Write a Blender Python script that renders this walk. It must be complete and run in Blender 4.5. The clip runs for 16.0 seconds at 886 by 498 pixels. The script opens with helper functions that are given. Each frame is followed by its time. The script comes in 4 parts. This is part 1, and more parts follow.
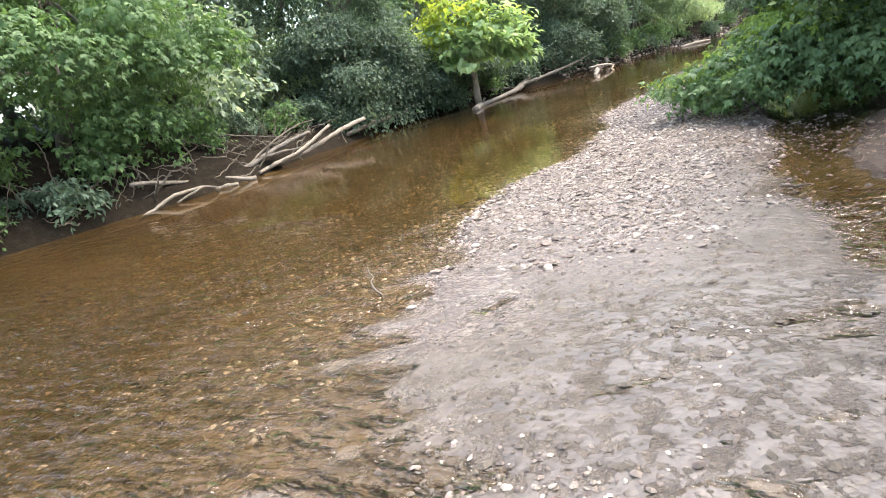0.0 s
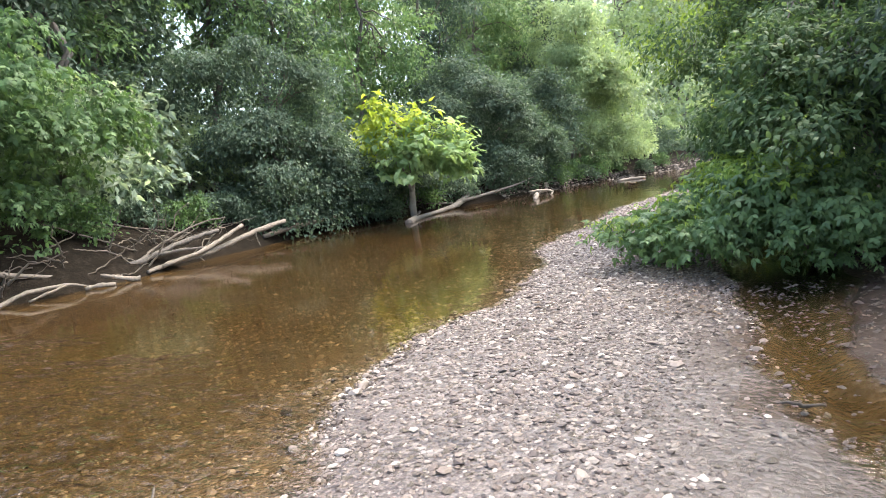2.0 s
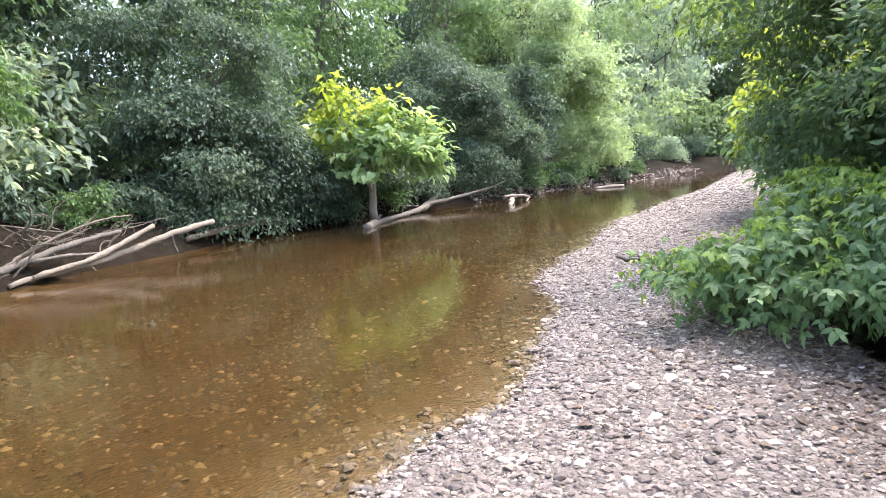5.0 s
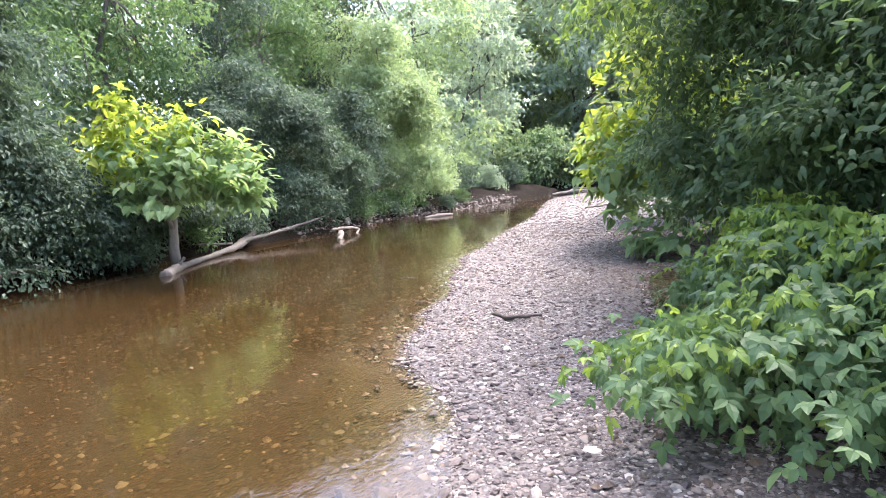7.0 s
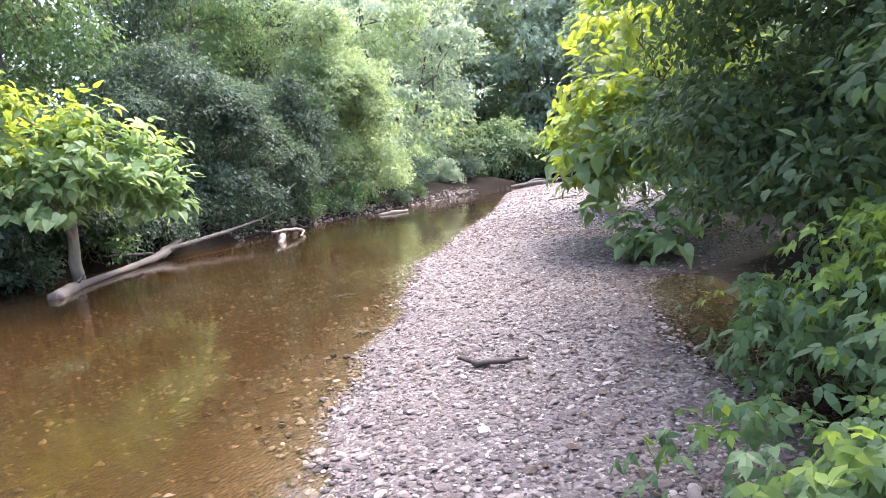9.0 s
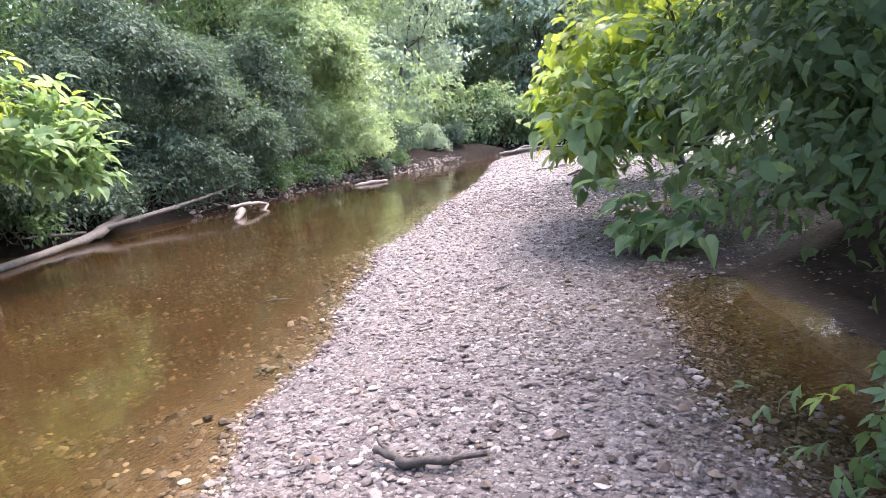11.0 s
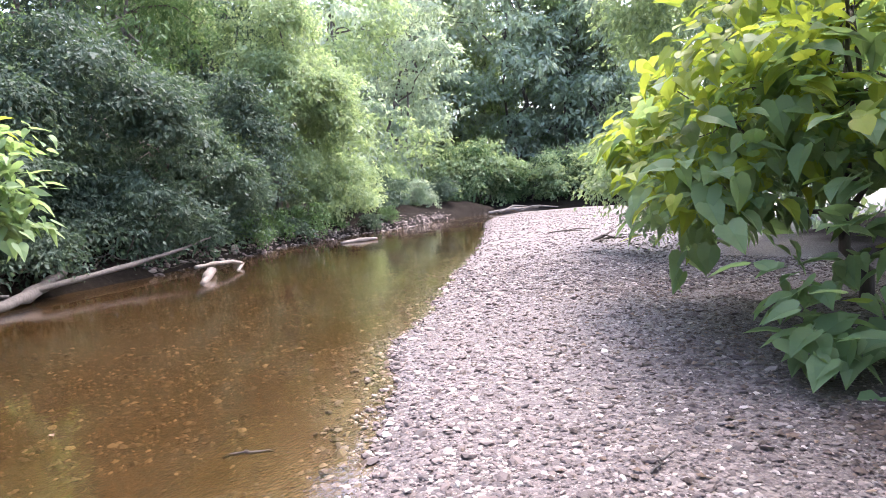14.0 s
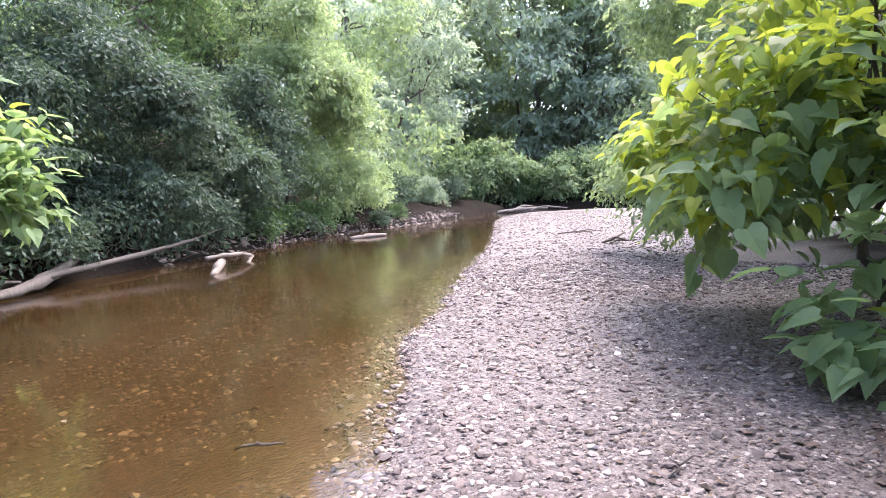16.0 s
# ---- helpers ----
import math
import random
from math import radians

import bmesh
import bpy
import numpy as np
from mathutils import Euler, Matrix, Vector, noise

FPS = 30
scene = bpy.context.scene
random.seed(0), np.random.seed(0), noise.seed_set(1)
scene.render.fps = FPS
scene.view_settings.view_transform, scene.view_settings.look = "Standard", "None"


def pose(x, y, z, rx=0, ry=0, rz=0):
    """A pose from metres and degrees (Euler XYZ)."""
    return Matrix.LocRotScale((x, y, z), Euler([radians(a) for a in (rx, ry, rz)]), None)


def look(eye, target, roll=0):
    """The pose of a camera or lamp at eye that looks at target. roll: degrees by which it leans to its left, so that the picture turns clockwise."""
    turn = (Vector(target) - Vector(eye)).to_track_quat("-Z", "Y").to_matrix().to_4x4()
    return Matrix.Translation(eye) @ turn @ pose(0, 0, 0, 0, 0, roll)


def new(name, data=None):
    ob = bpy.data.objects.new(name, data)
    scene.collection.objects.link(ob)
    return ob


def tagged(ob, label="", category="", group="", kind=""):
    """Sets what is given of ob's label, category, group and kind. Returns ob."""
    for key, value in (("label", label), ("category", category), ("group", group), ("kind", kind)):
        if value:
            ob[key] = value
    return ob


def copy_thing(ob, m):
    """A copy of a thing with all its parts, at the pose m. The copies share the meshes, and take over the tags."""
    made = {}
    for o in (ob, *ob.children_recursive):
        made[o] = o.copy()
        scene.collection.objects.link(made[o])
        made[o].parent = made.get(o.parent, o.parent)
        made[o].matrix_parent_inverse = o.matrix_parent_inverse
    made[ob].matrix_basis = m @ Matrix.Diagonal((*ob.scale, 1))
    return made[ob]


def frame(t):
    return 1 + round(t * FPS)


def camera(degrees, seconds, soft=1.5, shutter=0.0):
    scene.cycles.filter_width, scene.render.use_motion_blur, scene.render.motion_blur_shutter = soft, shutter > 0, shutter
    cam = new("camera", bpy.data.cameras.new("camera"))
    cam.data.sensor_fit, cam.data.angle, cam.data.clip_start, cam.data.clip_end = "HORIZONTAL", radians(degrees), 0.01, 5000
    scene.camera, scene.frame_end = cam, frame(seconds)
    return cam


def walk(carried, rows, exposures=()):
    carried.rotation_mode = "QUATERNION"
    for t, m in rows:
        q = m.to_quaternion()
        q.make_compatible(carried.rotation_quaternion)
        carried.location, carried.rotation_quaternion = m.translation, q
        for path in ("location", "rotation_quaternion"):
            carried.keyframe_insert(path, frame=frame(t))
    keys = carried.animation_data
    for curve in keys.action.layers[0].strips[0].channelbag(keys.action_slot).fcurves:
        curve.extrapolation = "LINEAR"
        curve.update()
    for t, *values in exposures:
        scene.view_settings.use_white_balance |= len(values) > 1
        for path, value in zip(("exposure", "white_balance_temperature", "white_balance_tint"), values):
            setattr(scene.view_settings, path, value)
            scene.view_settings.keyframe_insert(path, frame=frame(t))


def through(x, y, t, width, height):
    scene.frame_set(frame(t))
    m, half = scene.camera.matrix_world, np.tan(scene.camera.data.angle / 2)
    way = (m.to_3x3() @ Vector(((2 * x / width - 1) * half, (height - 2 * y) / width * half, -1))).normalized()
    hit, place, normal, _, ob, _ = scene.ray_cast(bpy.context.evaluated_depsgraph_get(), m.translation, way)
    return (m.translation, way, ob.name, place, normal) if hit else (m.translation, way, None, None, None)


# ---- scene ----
cam = camera(70.8, 16.0, 0.9)
PATH = [
    (0, (4.334, -10.475, 1.502), (3.156, -8.949, 0.97), -12.3),
    (0.5, (4.229, -10.008, 1.55), (3.083, -8.416, 1.16), -12.1),
    (1, (4.05, -9.612, 1.545), (2.98, -7.948, 1.257), -6.6),
    (1.5, (3.79, -9.185, 1.576), (2.841, -7.462, 1.216), -2.3),
    (2, (3.689, -8.761, 1.553), (2.689, -7.045, 1.314), -5.8),
    (2.5, (3.49, -8.269, 1.505), (2.481, -6.559, 1.262), -4.8),
    (3, (3.194, -7.715, 1.476), (2.233, -5.977, 1.24), -3.2),
    (3.2, (3.098, -7.524, 1.473), (2.148, -5.775, 1.274), -3.6),
    (5.3, (1.939, -5.801, 1.53), (1.08, -4.015, 1.263), -3.0),
    (5.5, (1.818, -5.587, 1.532), (1.049, -3.76, 1.269), -4.3),
    (6, (1.605, -5.117, 1.576), (0.998, -3.232, 1.298), -3.3),
    (6.5, (1.291, -4.611, 1.617), (0.824, -2.688, 1.328), -1.6),
    (7, (1.079, -4.016, 1.638), (0.721, -2.058, 1.442), -3.7),
    (7.5, (0.877, -3.476, 1.637), (0.625, -1.495, 1.527), 0.0),
    (8, (0.824, -2.965, 1.625), (0.478, -1.0, 1.495), -3.3),
    (8.5, (0.82, -2.358, 1.578), (0.536, -0.386, 1.409), -3.5),
    (9, (0.841, -1.822, 1.604), (0.613, 0.152, 1.381), -5.2),
    (9.2, (0.858, -1.619, 1.607), (0.595, 0.352, 1.392), -7.2),
    (11.3, (1.062, 0.604, 1.627), (0.86, 2.565, 1.29), -5.1),
    (11.5, (1.01, 0.838, 1.611), (0.802, 2.799, 1.282), -5.2),
    (12, (0.804, 1.573, 1.605), (0.534, 3.53, 1.294), -4.1),
    (12.5, (0.496, 2.093, 1.645), (0.235, 4.061, 1.405), -3.1),
    (13, (0.309, 2.582, 1.645), (0.056, 4.559, 1.475), -3.6),
    (13.5, (0.111, 2.925, 1.656), (-0.084, 4.908, 1.487), -2.4),
    (14, (0.01, 3.099, 1.667), (-0.111, 5.089, 1.51), -3.3),
    (14.5, (-0.014, 3.153, 1.663), (-0.117, 5.142, 1.481), -2.7),
    (15, (-0.05, 3.148, 1.633), (-0.196, 5.132, 1.427), -2.1),
    (15.5, (-0.058, 3.145, 1.658), (-0.207, 5.13, 1.464), -1.8),
    (16, (-0.068, 3.13, 1.655), (-0.212, 5.119, 1.493), -1.8),
]
walk(cam, [(t, look(e, g, r)) for t, e, g, r in PATH], [(0, 3.2, 6700, 6), (0.6, 2.95, 6650, 6), (3, 3.05, 6500, 8), (5.5, 3.27, 6300, 13), (8, 3.25, 6150, 19), (12, 3.2, 6150, 22), (16, 3.12, 6100, 23)])

# ---- world, sun and exposure ----
SUN_EL, SUN_AZ = 63.0, 36.0      # degrees; a veiled sun stands high over the far end of the bar
world = bpy.data.worlds.new("world")
scene.world = world
world.use_nodes = True
wn = world.node_tree.nodes
sky = wn.new("ShaderNodeTexSky")
sky.sky_type = "NISHITA"
sky.sun_disc = False
sky.sun_elevation, sky.sun_rotation = radians(SUN_EL), radians(SUN_AZ)
sky.air_density, sky.dust_density, sky.ozone_density = 1.0, 4.5, 0.3
wn["Background"].inputs["Strength"].default_value = 0.15
world.node_tree.links.new(sky.outputs["Color"], wn["Background"].inputs["Color"])
sun_data = bpy.data.lights.new("sun", "SUN")
sun_data.energy, sun_data.angle, sun_data.color = 0.5, radians(20), (1.0, 0.965, 0.9)
sun = new("sun", sun_data)
sun.matrix_world = look((0, 0, 60), Vector((0, 0, 60)) - Vector((math.sin(radians(SUN_AZ)) * math.cos(radians(SUN_EL)), math.cos(radians(SUN_AZ)) * math.cos(radians(SUN_EL)), math.sin(radians(SUN_EL)))))


# ---- materials ----
def material(name):
    m = bpy.data.materials.new(name)
    m.use_nodes = True
    t = m.node_tree
    return m, t, t.nodes["Principled BSDF"]


def node(t, kind, **values):
    n = t.nodes.new(kind)
    for k, v in values.items():
        n.inputs[k.replace("_", " ")].default_value = v
    return n


def ramp(t, source, stops):
    r = t.nodes.new("ShaderNodeValToRGB")
    els = r.color_ramp.elements
    while len(els) < len(stops):
        els.new(0.5)
    for e, (p, c) in zip(els, stops):
        e.position, e.color = p, (*c, 1)
    t.links.new(source, r.inputs["Fac"])
    return r.outputs["Color"]


def mixed(t, fac, a, b, how="MIX"):
    m = t.nodes.new("ShaderNodeMix")
    m.data_type, m.blend_type = "RGBA", how
    for socket, v in ((m.inputs[0], fac), (m.inputs[6], a), (m.inputs[7], b)):
        if isinstance(v, (int, float)):
            socket.default_value = v
        elif isinstance(v, tuple):
            socket.default_value = (*v, 1)
        else:
            t.links.new(v, socket)
    return m.outputs[2]


def sums(t, how, a, b):
    m = t.nodes.new("ShaderNodeMath")
    m.operation = how
    for i, v in enumerate((a, b)):
        if isinstance(v, (int, float)):
            m.inputs[i].default_value = v
        else:
            t.links.new(v, m.inputs[i])
    return m.outputs[0]


def position(t):
    return t.nodes.new("ShaderNodeNewGeometry").outputs["Position"]


def noise_at(t, where, scale, detail=4.0, rough=0.55):
    n = node(t, "ShaderNodeTexNoise", Scale=scale, Detail=detail, Roughness=rough)
    t.links.new(where, n.inputs["Vector"])
    return n.outputs["Fac"]


def cells(t, where, scale, out="Distance", feature="F1"):
    n = node(t, "ShaderNodeTexVoronoi", Scale=scale)
    n.feature = feature
    t.links.new(where, n.inputs["Vector"])
    return n.outputs[out]


def bump(t, b, height, strength, distance):
    n = node(t, "ShaderNodeBump", Strength=strength, Distance=distance)
    t.links.new(height, n.inputs["Height"])
    t.links.new(n.outputs["Normal"], b.inputs["Normal"])


def leaf_material(name, dark, mid, light, through=0.38, gloss=0.5):
    m, t, b = material(name)
    g = t.nodes.new("ShaderNodeNewGeometry")
    o = t.nodes.new("ShaderNodeObjectInfo")
    r = sums(t, "FRACT", sums(t, "ADD", g.outputs["Random Per Island"], o.outputs["Random"]), 0.0)
    broad = noise_at(t, g.outputs["Position"], 1.1, 3.0)
    f = sums(t, "ADD", sums(t, "MULTIPLY", r, 0.42), sums(t, "MULTIPLY", broad, 0.6))
    c = ramp(t, f, [(0.12, dark), (0.5, mid), (0.88, light)])
    c = mixed(t, sums(t, "MULTIPLY", noise_at(t, g.outputs["Position"], 40.0, 2.0), 0.25), c, mid)
    t.links.new(c, b.inputs["Base Color"])
    b.inputs["Roughness"].default_value = gloss
    b.inputs["Specular IOR Level"].default_value = 0.26
    tr = t.nodes.new("ShaderNodeBsdfTranslucent")
    bright = mixed(t, 1.0, c, (1.38, 1.32, 0.88), "MULTIPLY")
    t.links.new(bright, tr.inputs["Color"])
    mx = t.nodes.new("ShaderNodeMixShader")
    mx.inputs[0].default_value = through
    t.links.new(b.outputs[0], mx.inputs[1])
    t.links.new(tr.outputs[0], mx.inputs[2])
    t.links.new(mx.outputs[0], t.nodes["Material Output"].inputs["Surface"])
    return m


LEAF_BOX = leaf_material("boxelder_leaf", (0.05, 0.088, 0.042), (0.09, 0.155, 0.068), (0.165, 0.25, 0.105), 0.46)
LEAF_SHRUB = leaf_material("honeysuckle_leaf", (0.025, 0.046, 0.033), (0.05, 0.083, 0.058), (0.108, 0.155, 0.106), 0.42, 0.6)
LEAF_BOUGH = leaf_material("bough_leaf", (0.031, 0.064, 0.027), (0.06, 0.113, 0.043), (0.118, 0.19, 0.072), 0.42, 0.6)
LEAF_ELM = leaf_material("elm_leaf", (0.035, 0.066, 0.032), (0.07, 0.12, 0.054), (0.14, 0.205, 0.09), 0.5, 0.6)
LEAF_CATALPA = leaf_material("catalpa_leaf", (0.115, 0.19, 0.095), (0.185, 0.28, 0.135), (0.285, 0.38, 0.19), 0.56)
# yellower catalpa green that paints in the glow of backlit leaves
LEAF_BACKLIT = leaf_material("backlit_catalpa_leaf", (0.15, 0.215, 0.042), (0.235, 0.31, 0.05), (0.35, 0.385, 0.06), 0.57)
LEAF_YELLOWISH = leaf_material("yellowish_boxelder_leaf", (0.1, 0.17, 0.04), (0.17, 0.26, 0.055), (0.28, 0.36, 0.08), 0.5)
LEAF_LIGHT = leaf_material("maple_leaf", (0.115, 0.17, 0.1), (0.195, 0.27, 0.15), (0.32, 0.4, 0.22), 0.52)
# green paled and greyed so the leaf colour itself carries the distant haze
LEAF_HAZED = leaf_material("hazed_woodland_leaf", (0.14, 0.195, 0.16), (0.225, 0.295, 0.24), (0.335, 0.41, 0.335), 0.6)


def bark_material(name, a, b2, scale=14.0):
    m, t, b = material(name)
    tc = t.nodes.new("ShaderNodeTexCoord").outputs["Object"]
    mp = node(t, "ShaderNodeMapping", Scale=(1.0, 1.0, 0.22))
    t.links.new(tc, mp.inputs["Vector"])
    n = noise_at(t, mp.outputs[0], scale, 6.0, 0.65)
    big = noise_at(t, tc, 1.7, 3.0)
    c = mixed(t, big, ramp(t, n, [(0.3, a), (0.7, b2)]), a)
    t.links.new(c, b.inputs["Base Color"])
    b.inputs["Roughness"].default_value = 0.85
    bump(t, b, n, 0.6, 0.02)
    return m


BARK = bark_material("bark", (0.05, 0.042, 0.034), (0.17, 0.145, 0.12))
BARK_PALE = bark_material("pale_bark", (0.16, 0.14, 0.115), (0.38, 0.34, 0.29))
DRIFT = bark_material("driftwood", (0.075, 0.062, 0.049), (0.24, 0.205, 0.17), 22.0)
DRIFT_MID = bark_material("grey_driftwood", (0.036, 0.031, 0.026), (0.13, 0.113, 0.098), 22.0)
DRIFT_DARK = bark_material("wet_driftwood", (0.045, 0.036, 0.027), (0.15, 0.125, 0.1), 22.0)


def ground_material():
    m, t, b = material("gravel_and_soil")
    p = position(t)
    sep = t.nodes.new("ShaderNodeSeparateXYZ")
    t.links.new(p, sep.inputs[0])
    z = sep.outputs["Z"]
    coarse = cells(t, p, 26.0, "Color")
    edge = cells(t, p, 26.0)
    fine = cells(t, p, 75.0, "Color")
    sc = t.nodes.new("ShaderNodeSeparateColor")
    t.links.new(coarse, sc.inputs[0])
    sf = t.nodes.new("ShaderNodeSeparateColor")
    t.links.new(fine, sf.inputs[0])
    n1 = noise_at(t, p, 1.3, 4.0)
    n2 = noise_at(t, p, 60.0, 5.0)
    pebble = ramp(t, sc.outputs[0], [(0.05, (0.04, 0.032, 0.031)), (0.45, (0.078, 0.062, 0.054)), (0.75, (0.128, 0.106, 0.094)), (1.0, (0.22, 0.192, 0.173))])
    grit = ramp(t, sf.outputs[0], [(0.0, (0.036, 0.029, 0.028)), (0.6, (0.085, 0.067, 0.06)), (1.0, (0.18, 0.15, 0.135))])
    gravel = mixed(t, ramp(t, n1, [(0.38, (0, 0, 0)), (0.62, (1, 1, 1))]), pebble, grit)
    mud = ramp(t, noise_at(t, p, 5.0, 7.0, 0.7), [(0.3, (0.024, 0.015, 0.01)), (0.5, (0.048, 0.031, 0.022)), (0.72, (0.085, 0.058, 0.043))])
    sand = ramp(t, noise_at(t, p, 4.0, 8.0, 0.72), [(0.28, (0.032, 0.027, 0.021)), (0.42, (0.062, 0.05, 0.042)), (0.6, (0.094, 0.079, 0.069)), (0.8, (0.136, 0.117, 0.105))])
    # silt over the bed, brown and ochre, denser where the water is deep
    silt = ramp(t, noise_at(t, p, 4.5, 8.0, 0.75), [(0.3, (0.028, 0.018, 0.009)), (0.5, (0.068, 0.044, 0.022)), (0.72, (0.145, 0.1, 0.055))])
    mottle = ramp(t, noise_at(t, p, 17.0, 6.0, 0.72), [(0.36, (0.012, 0.008, 0.005)), (0.5, (0.062, 0.038, 0.02)), (0.66, (0.16, 0.108, 0.06))])
    silt = mixed(t, 0.5, silt, mottle)
    bedstone = mixed(t, 0.5, mixed(t, 0.62, pebble, (0.14, 0.094, 0.034)), silt)
    mr = node(t, "ShaderNodeMapRange", From_Min=-0.3, From_Max=-0.02)
    t.links.new(z, mr.inputs["Value"])
    bed = mixed(t, mr.outputs[0], mixed(t, 0.35, silt, bedstone), bedstone)
    # bank soil, taken down to near black to hold the shade under the bushes
    shaded_dirt = ramp(t, noise_at(t, p, 7.0, 8.0, 0.7), [(0.3, (0.006, 0.005, 0.004)), (0.55, (0.013, 0.0105, 0.008)), (0.8, (0.034, 0.028, 0.022))])
    attr = t.nodes.new("ShaderNodeAttribute")
    attr.attribute_name = "cover"
    cs = t.nodes.new("ShaderNodeSeparateColor")
    t.links.new(attr.outputs["Color"], cs.inputs[0])
    wet = node(t, "ShaderNodeMapRange", From_Min=-0.015, From_Max=0.004)
    t.links.new(z, wet.inputs["Value"])
    c = mixed(t, cs.outputs[1], gravel, mud)
    c = mixed(t, cs.outputs[2], c, sand)
    c = mixed(t, cs.outputs[0], c, shaded_dirt)
    bed = mixed(t, sums(t, "MULTIPLY", cs.outputs[2], 0.65), bed, mixed(t, 0.5, sand, (0.075, 0.056, 0.034)))
    c = mixed(t, wet.outputs[0], bed, c)
    t.links.new(c, b.inputs["Base Color"])
    damp = node(t, "ShaderNodeMapRange", From_Min=0.0, From_Max=0.055, To_Min=0.1, To_Max=0.6)
    t.links.new(sums(t, "ADD", z, sums(t, "MULTIPLY", n1, 0.02)), damp.inputs["Value"])
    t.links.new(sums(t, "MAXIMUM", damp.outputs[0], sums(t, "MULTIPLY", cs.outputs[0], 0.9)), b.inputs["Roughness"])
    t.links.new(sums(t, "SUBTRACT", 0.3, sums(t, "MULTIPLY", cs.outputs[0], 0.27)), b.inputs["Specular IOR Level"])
    h = sums(t, "SUBTRACT", sums(t, "MULTIPLY", n2, 0.5), edge)
    h = sums(t, "MULTIPLY", h, sums(t, "SUBTRACT", 1.0, sums(t, "MULTIPLY", sums(t, "MAXIMUM", cs.outputs[1], cs.outputs[2]), 0.6)))
    pits = ramp(t, noise_at(t, p, 9.0, 5.0, 0.65), [(0.33, (0, 0, 0)), (0.5, (1, 1, 1))])
    h = sums(t, "ADD", h, sums(t, "MULTIPLY", sums(t, "MULTIPLY", pits, cs.outputs[2]), 1.6))
    bump(t, b, h, 0.6, 0.02)
    return m


GROUND = ground_material()


def stone_material():
    m, t, b = material("river_stone")
    g = t.nodes.new("ShaderNodeNewGeometry")
    o = t.nodes.new("ShaderNodeObjectInfo")
    r = sums(t, "FRACT", sums(t, "ADD", g.outputs["Random Per Island"], o.outputs["Random"]), 0.0)
    c = ramp(t, r, [(0.0, (0.028, 0.022, 0.019)), (0.2, (0.068, 0.051, 0.043)), (0.48, (0.118, 0.091, 0.075)), (0.7, (0.165, 0.133, 0.111)), (0.88, (0.25, 0.21, 0.178)), (1.0, (0.45, 0.4, 0.345))])
    n = noise_at(t, g.outputs["Position"], 90.0, 5.0, 0.7)
    c = mixed(t, 0.25, c, mixed(t, n, (0.045, 0.037, 0.036), (0.2, 0.172, 0.165)))
    t.links.new(c, b.inputs["Base Color"])
    b.inputs["Roughness"].default_value = 0.68
    b.inputs["Specular IOR Level"].default_value = 0.3
    bump(t, b, n, 0.35, 0.004)
    return m


STONE = stone_material()


def silted_material():
    m, t, b = material("silted_stone")
    g = t.nodes.new("ShaderNodeNewGeometry")
    c = ramp(t, g.outputs["Random Per Island"], [(0.0, (0.016, 0.011, 0.007)), (0.45, (0.06, 0.039, 0.021)), (0.8, (0.14, 0.1, 0.058)), (1.0, (0.3, 0.25, 0.19))])
    n = noise_at(t, g.outputs["Position"], 60.0, 5.0, 0.7)
    t.links.new(mixed(t, 0.25, c, mixed(t, n, (0.068, 0.041, 0.015), (0.225, 0.158, 0.075))), b.inputs["Base Color"])
    b.inputs["Roughness"].default_value = 0.7
    return m


SILTED = silted_material()


def litter_material():
    m, t, b = material("leaf_litter")
    g = t.nodes.new("ShaderNodeNewGeometry")
    c = ramp(t, g.outputs["Random Per Island"], [(0.0, (0.02, 0.014, 0.01)), (0.5, (0.065, 0.043, 0.03)), (0.85, (0.13, 0.086, 0.055)), (1.0, (0.22, 0.16, 0.1))])
    n = noise_at(t, g.outputs["Position"], 120.0, 4.0, 0.6)
    t.links.new(mixed(t, 0.3, c, mixed(t, n, (0.03, 0.02, 0.014), (0.12, 0.085, 0.06))), b.inputs["Base Color"])
    b.inputs["Roughness"].default_value = 0.8
    return m


LITTER = litter_material()


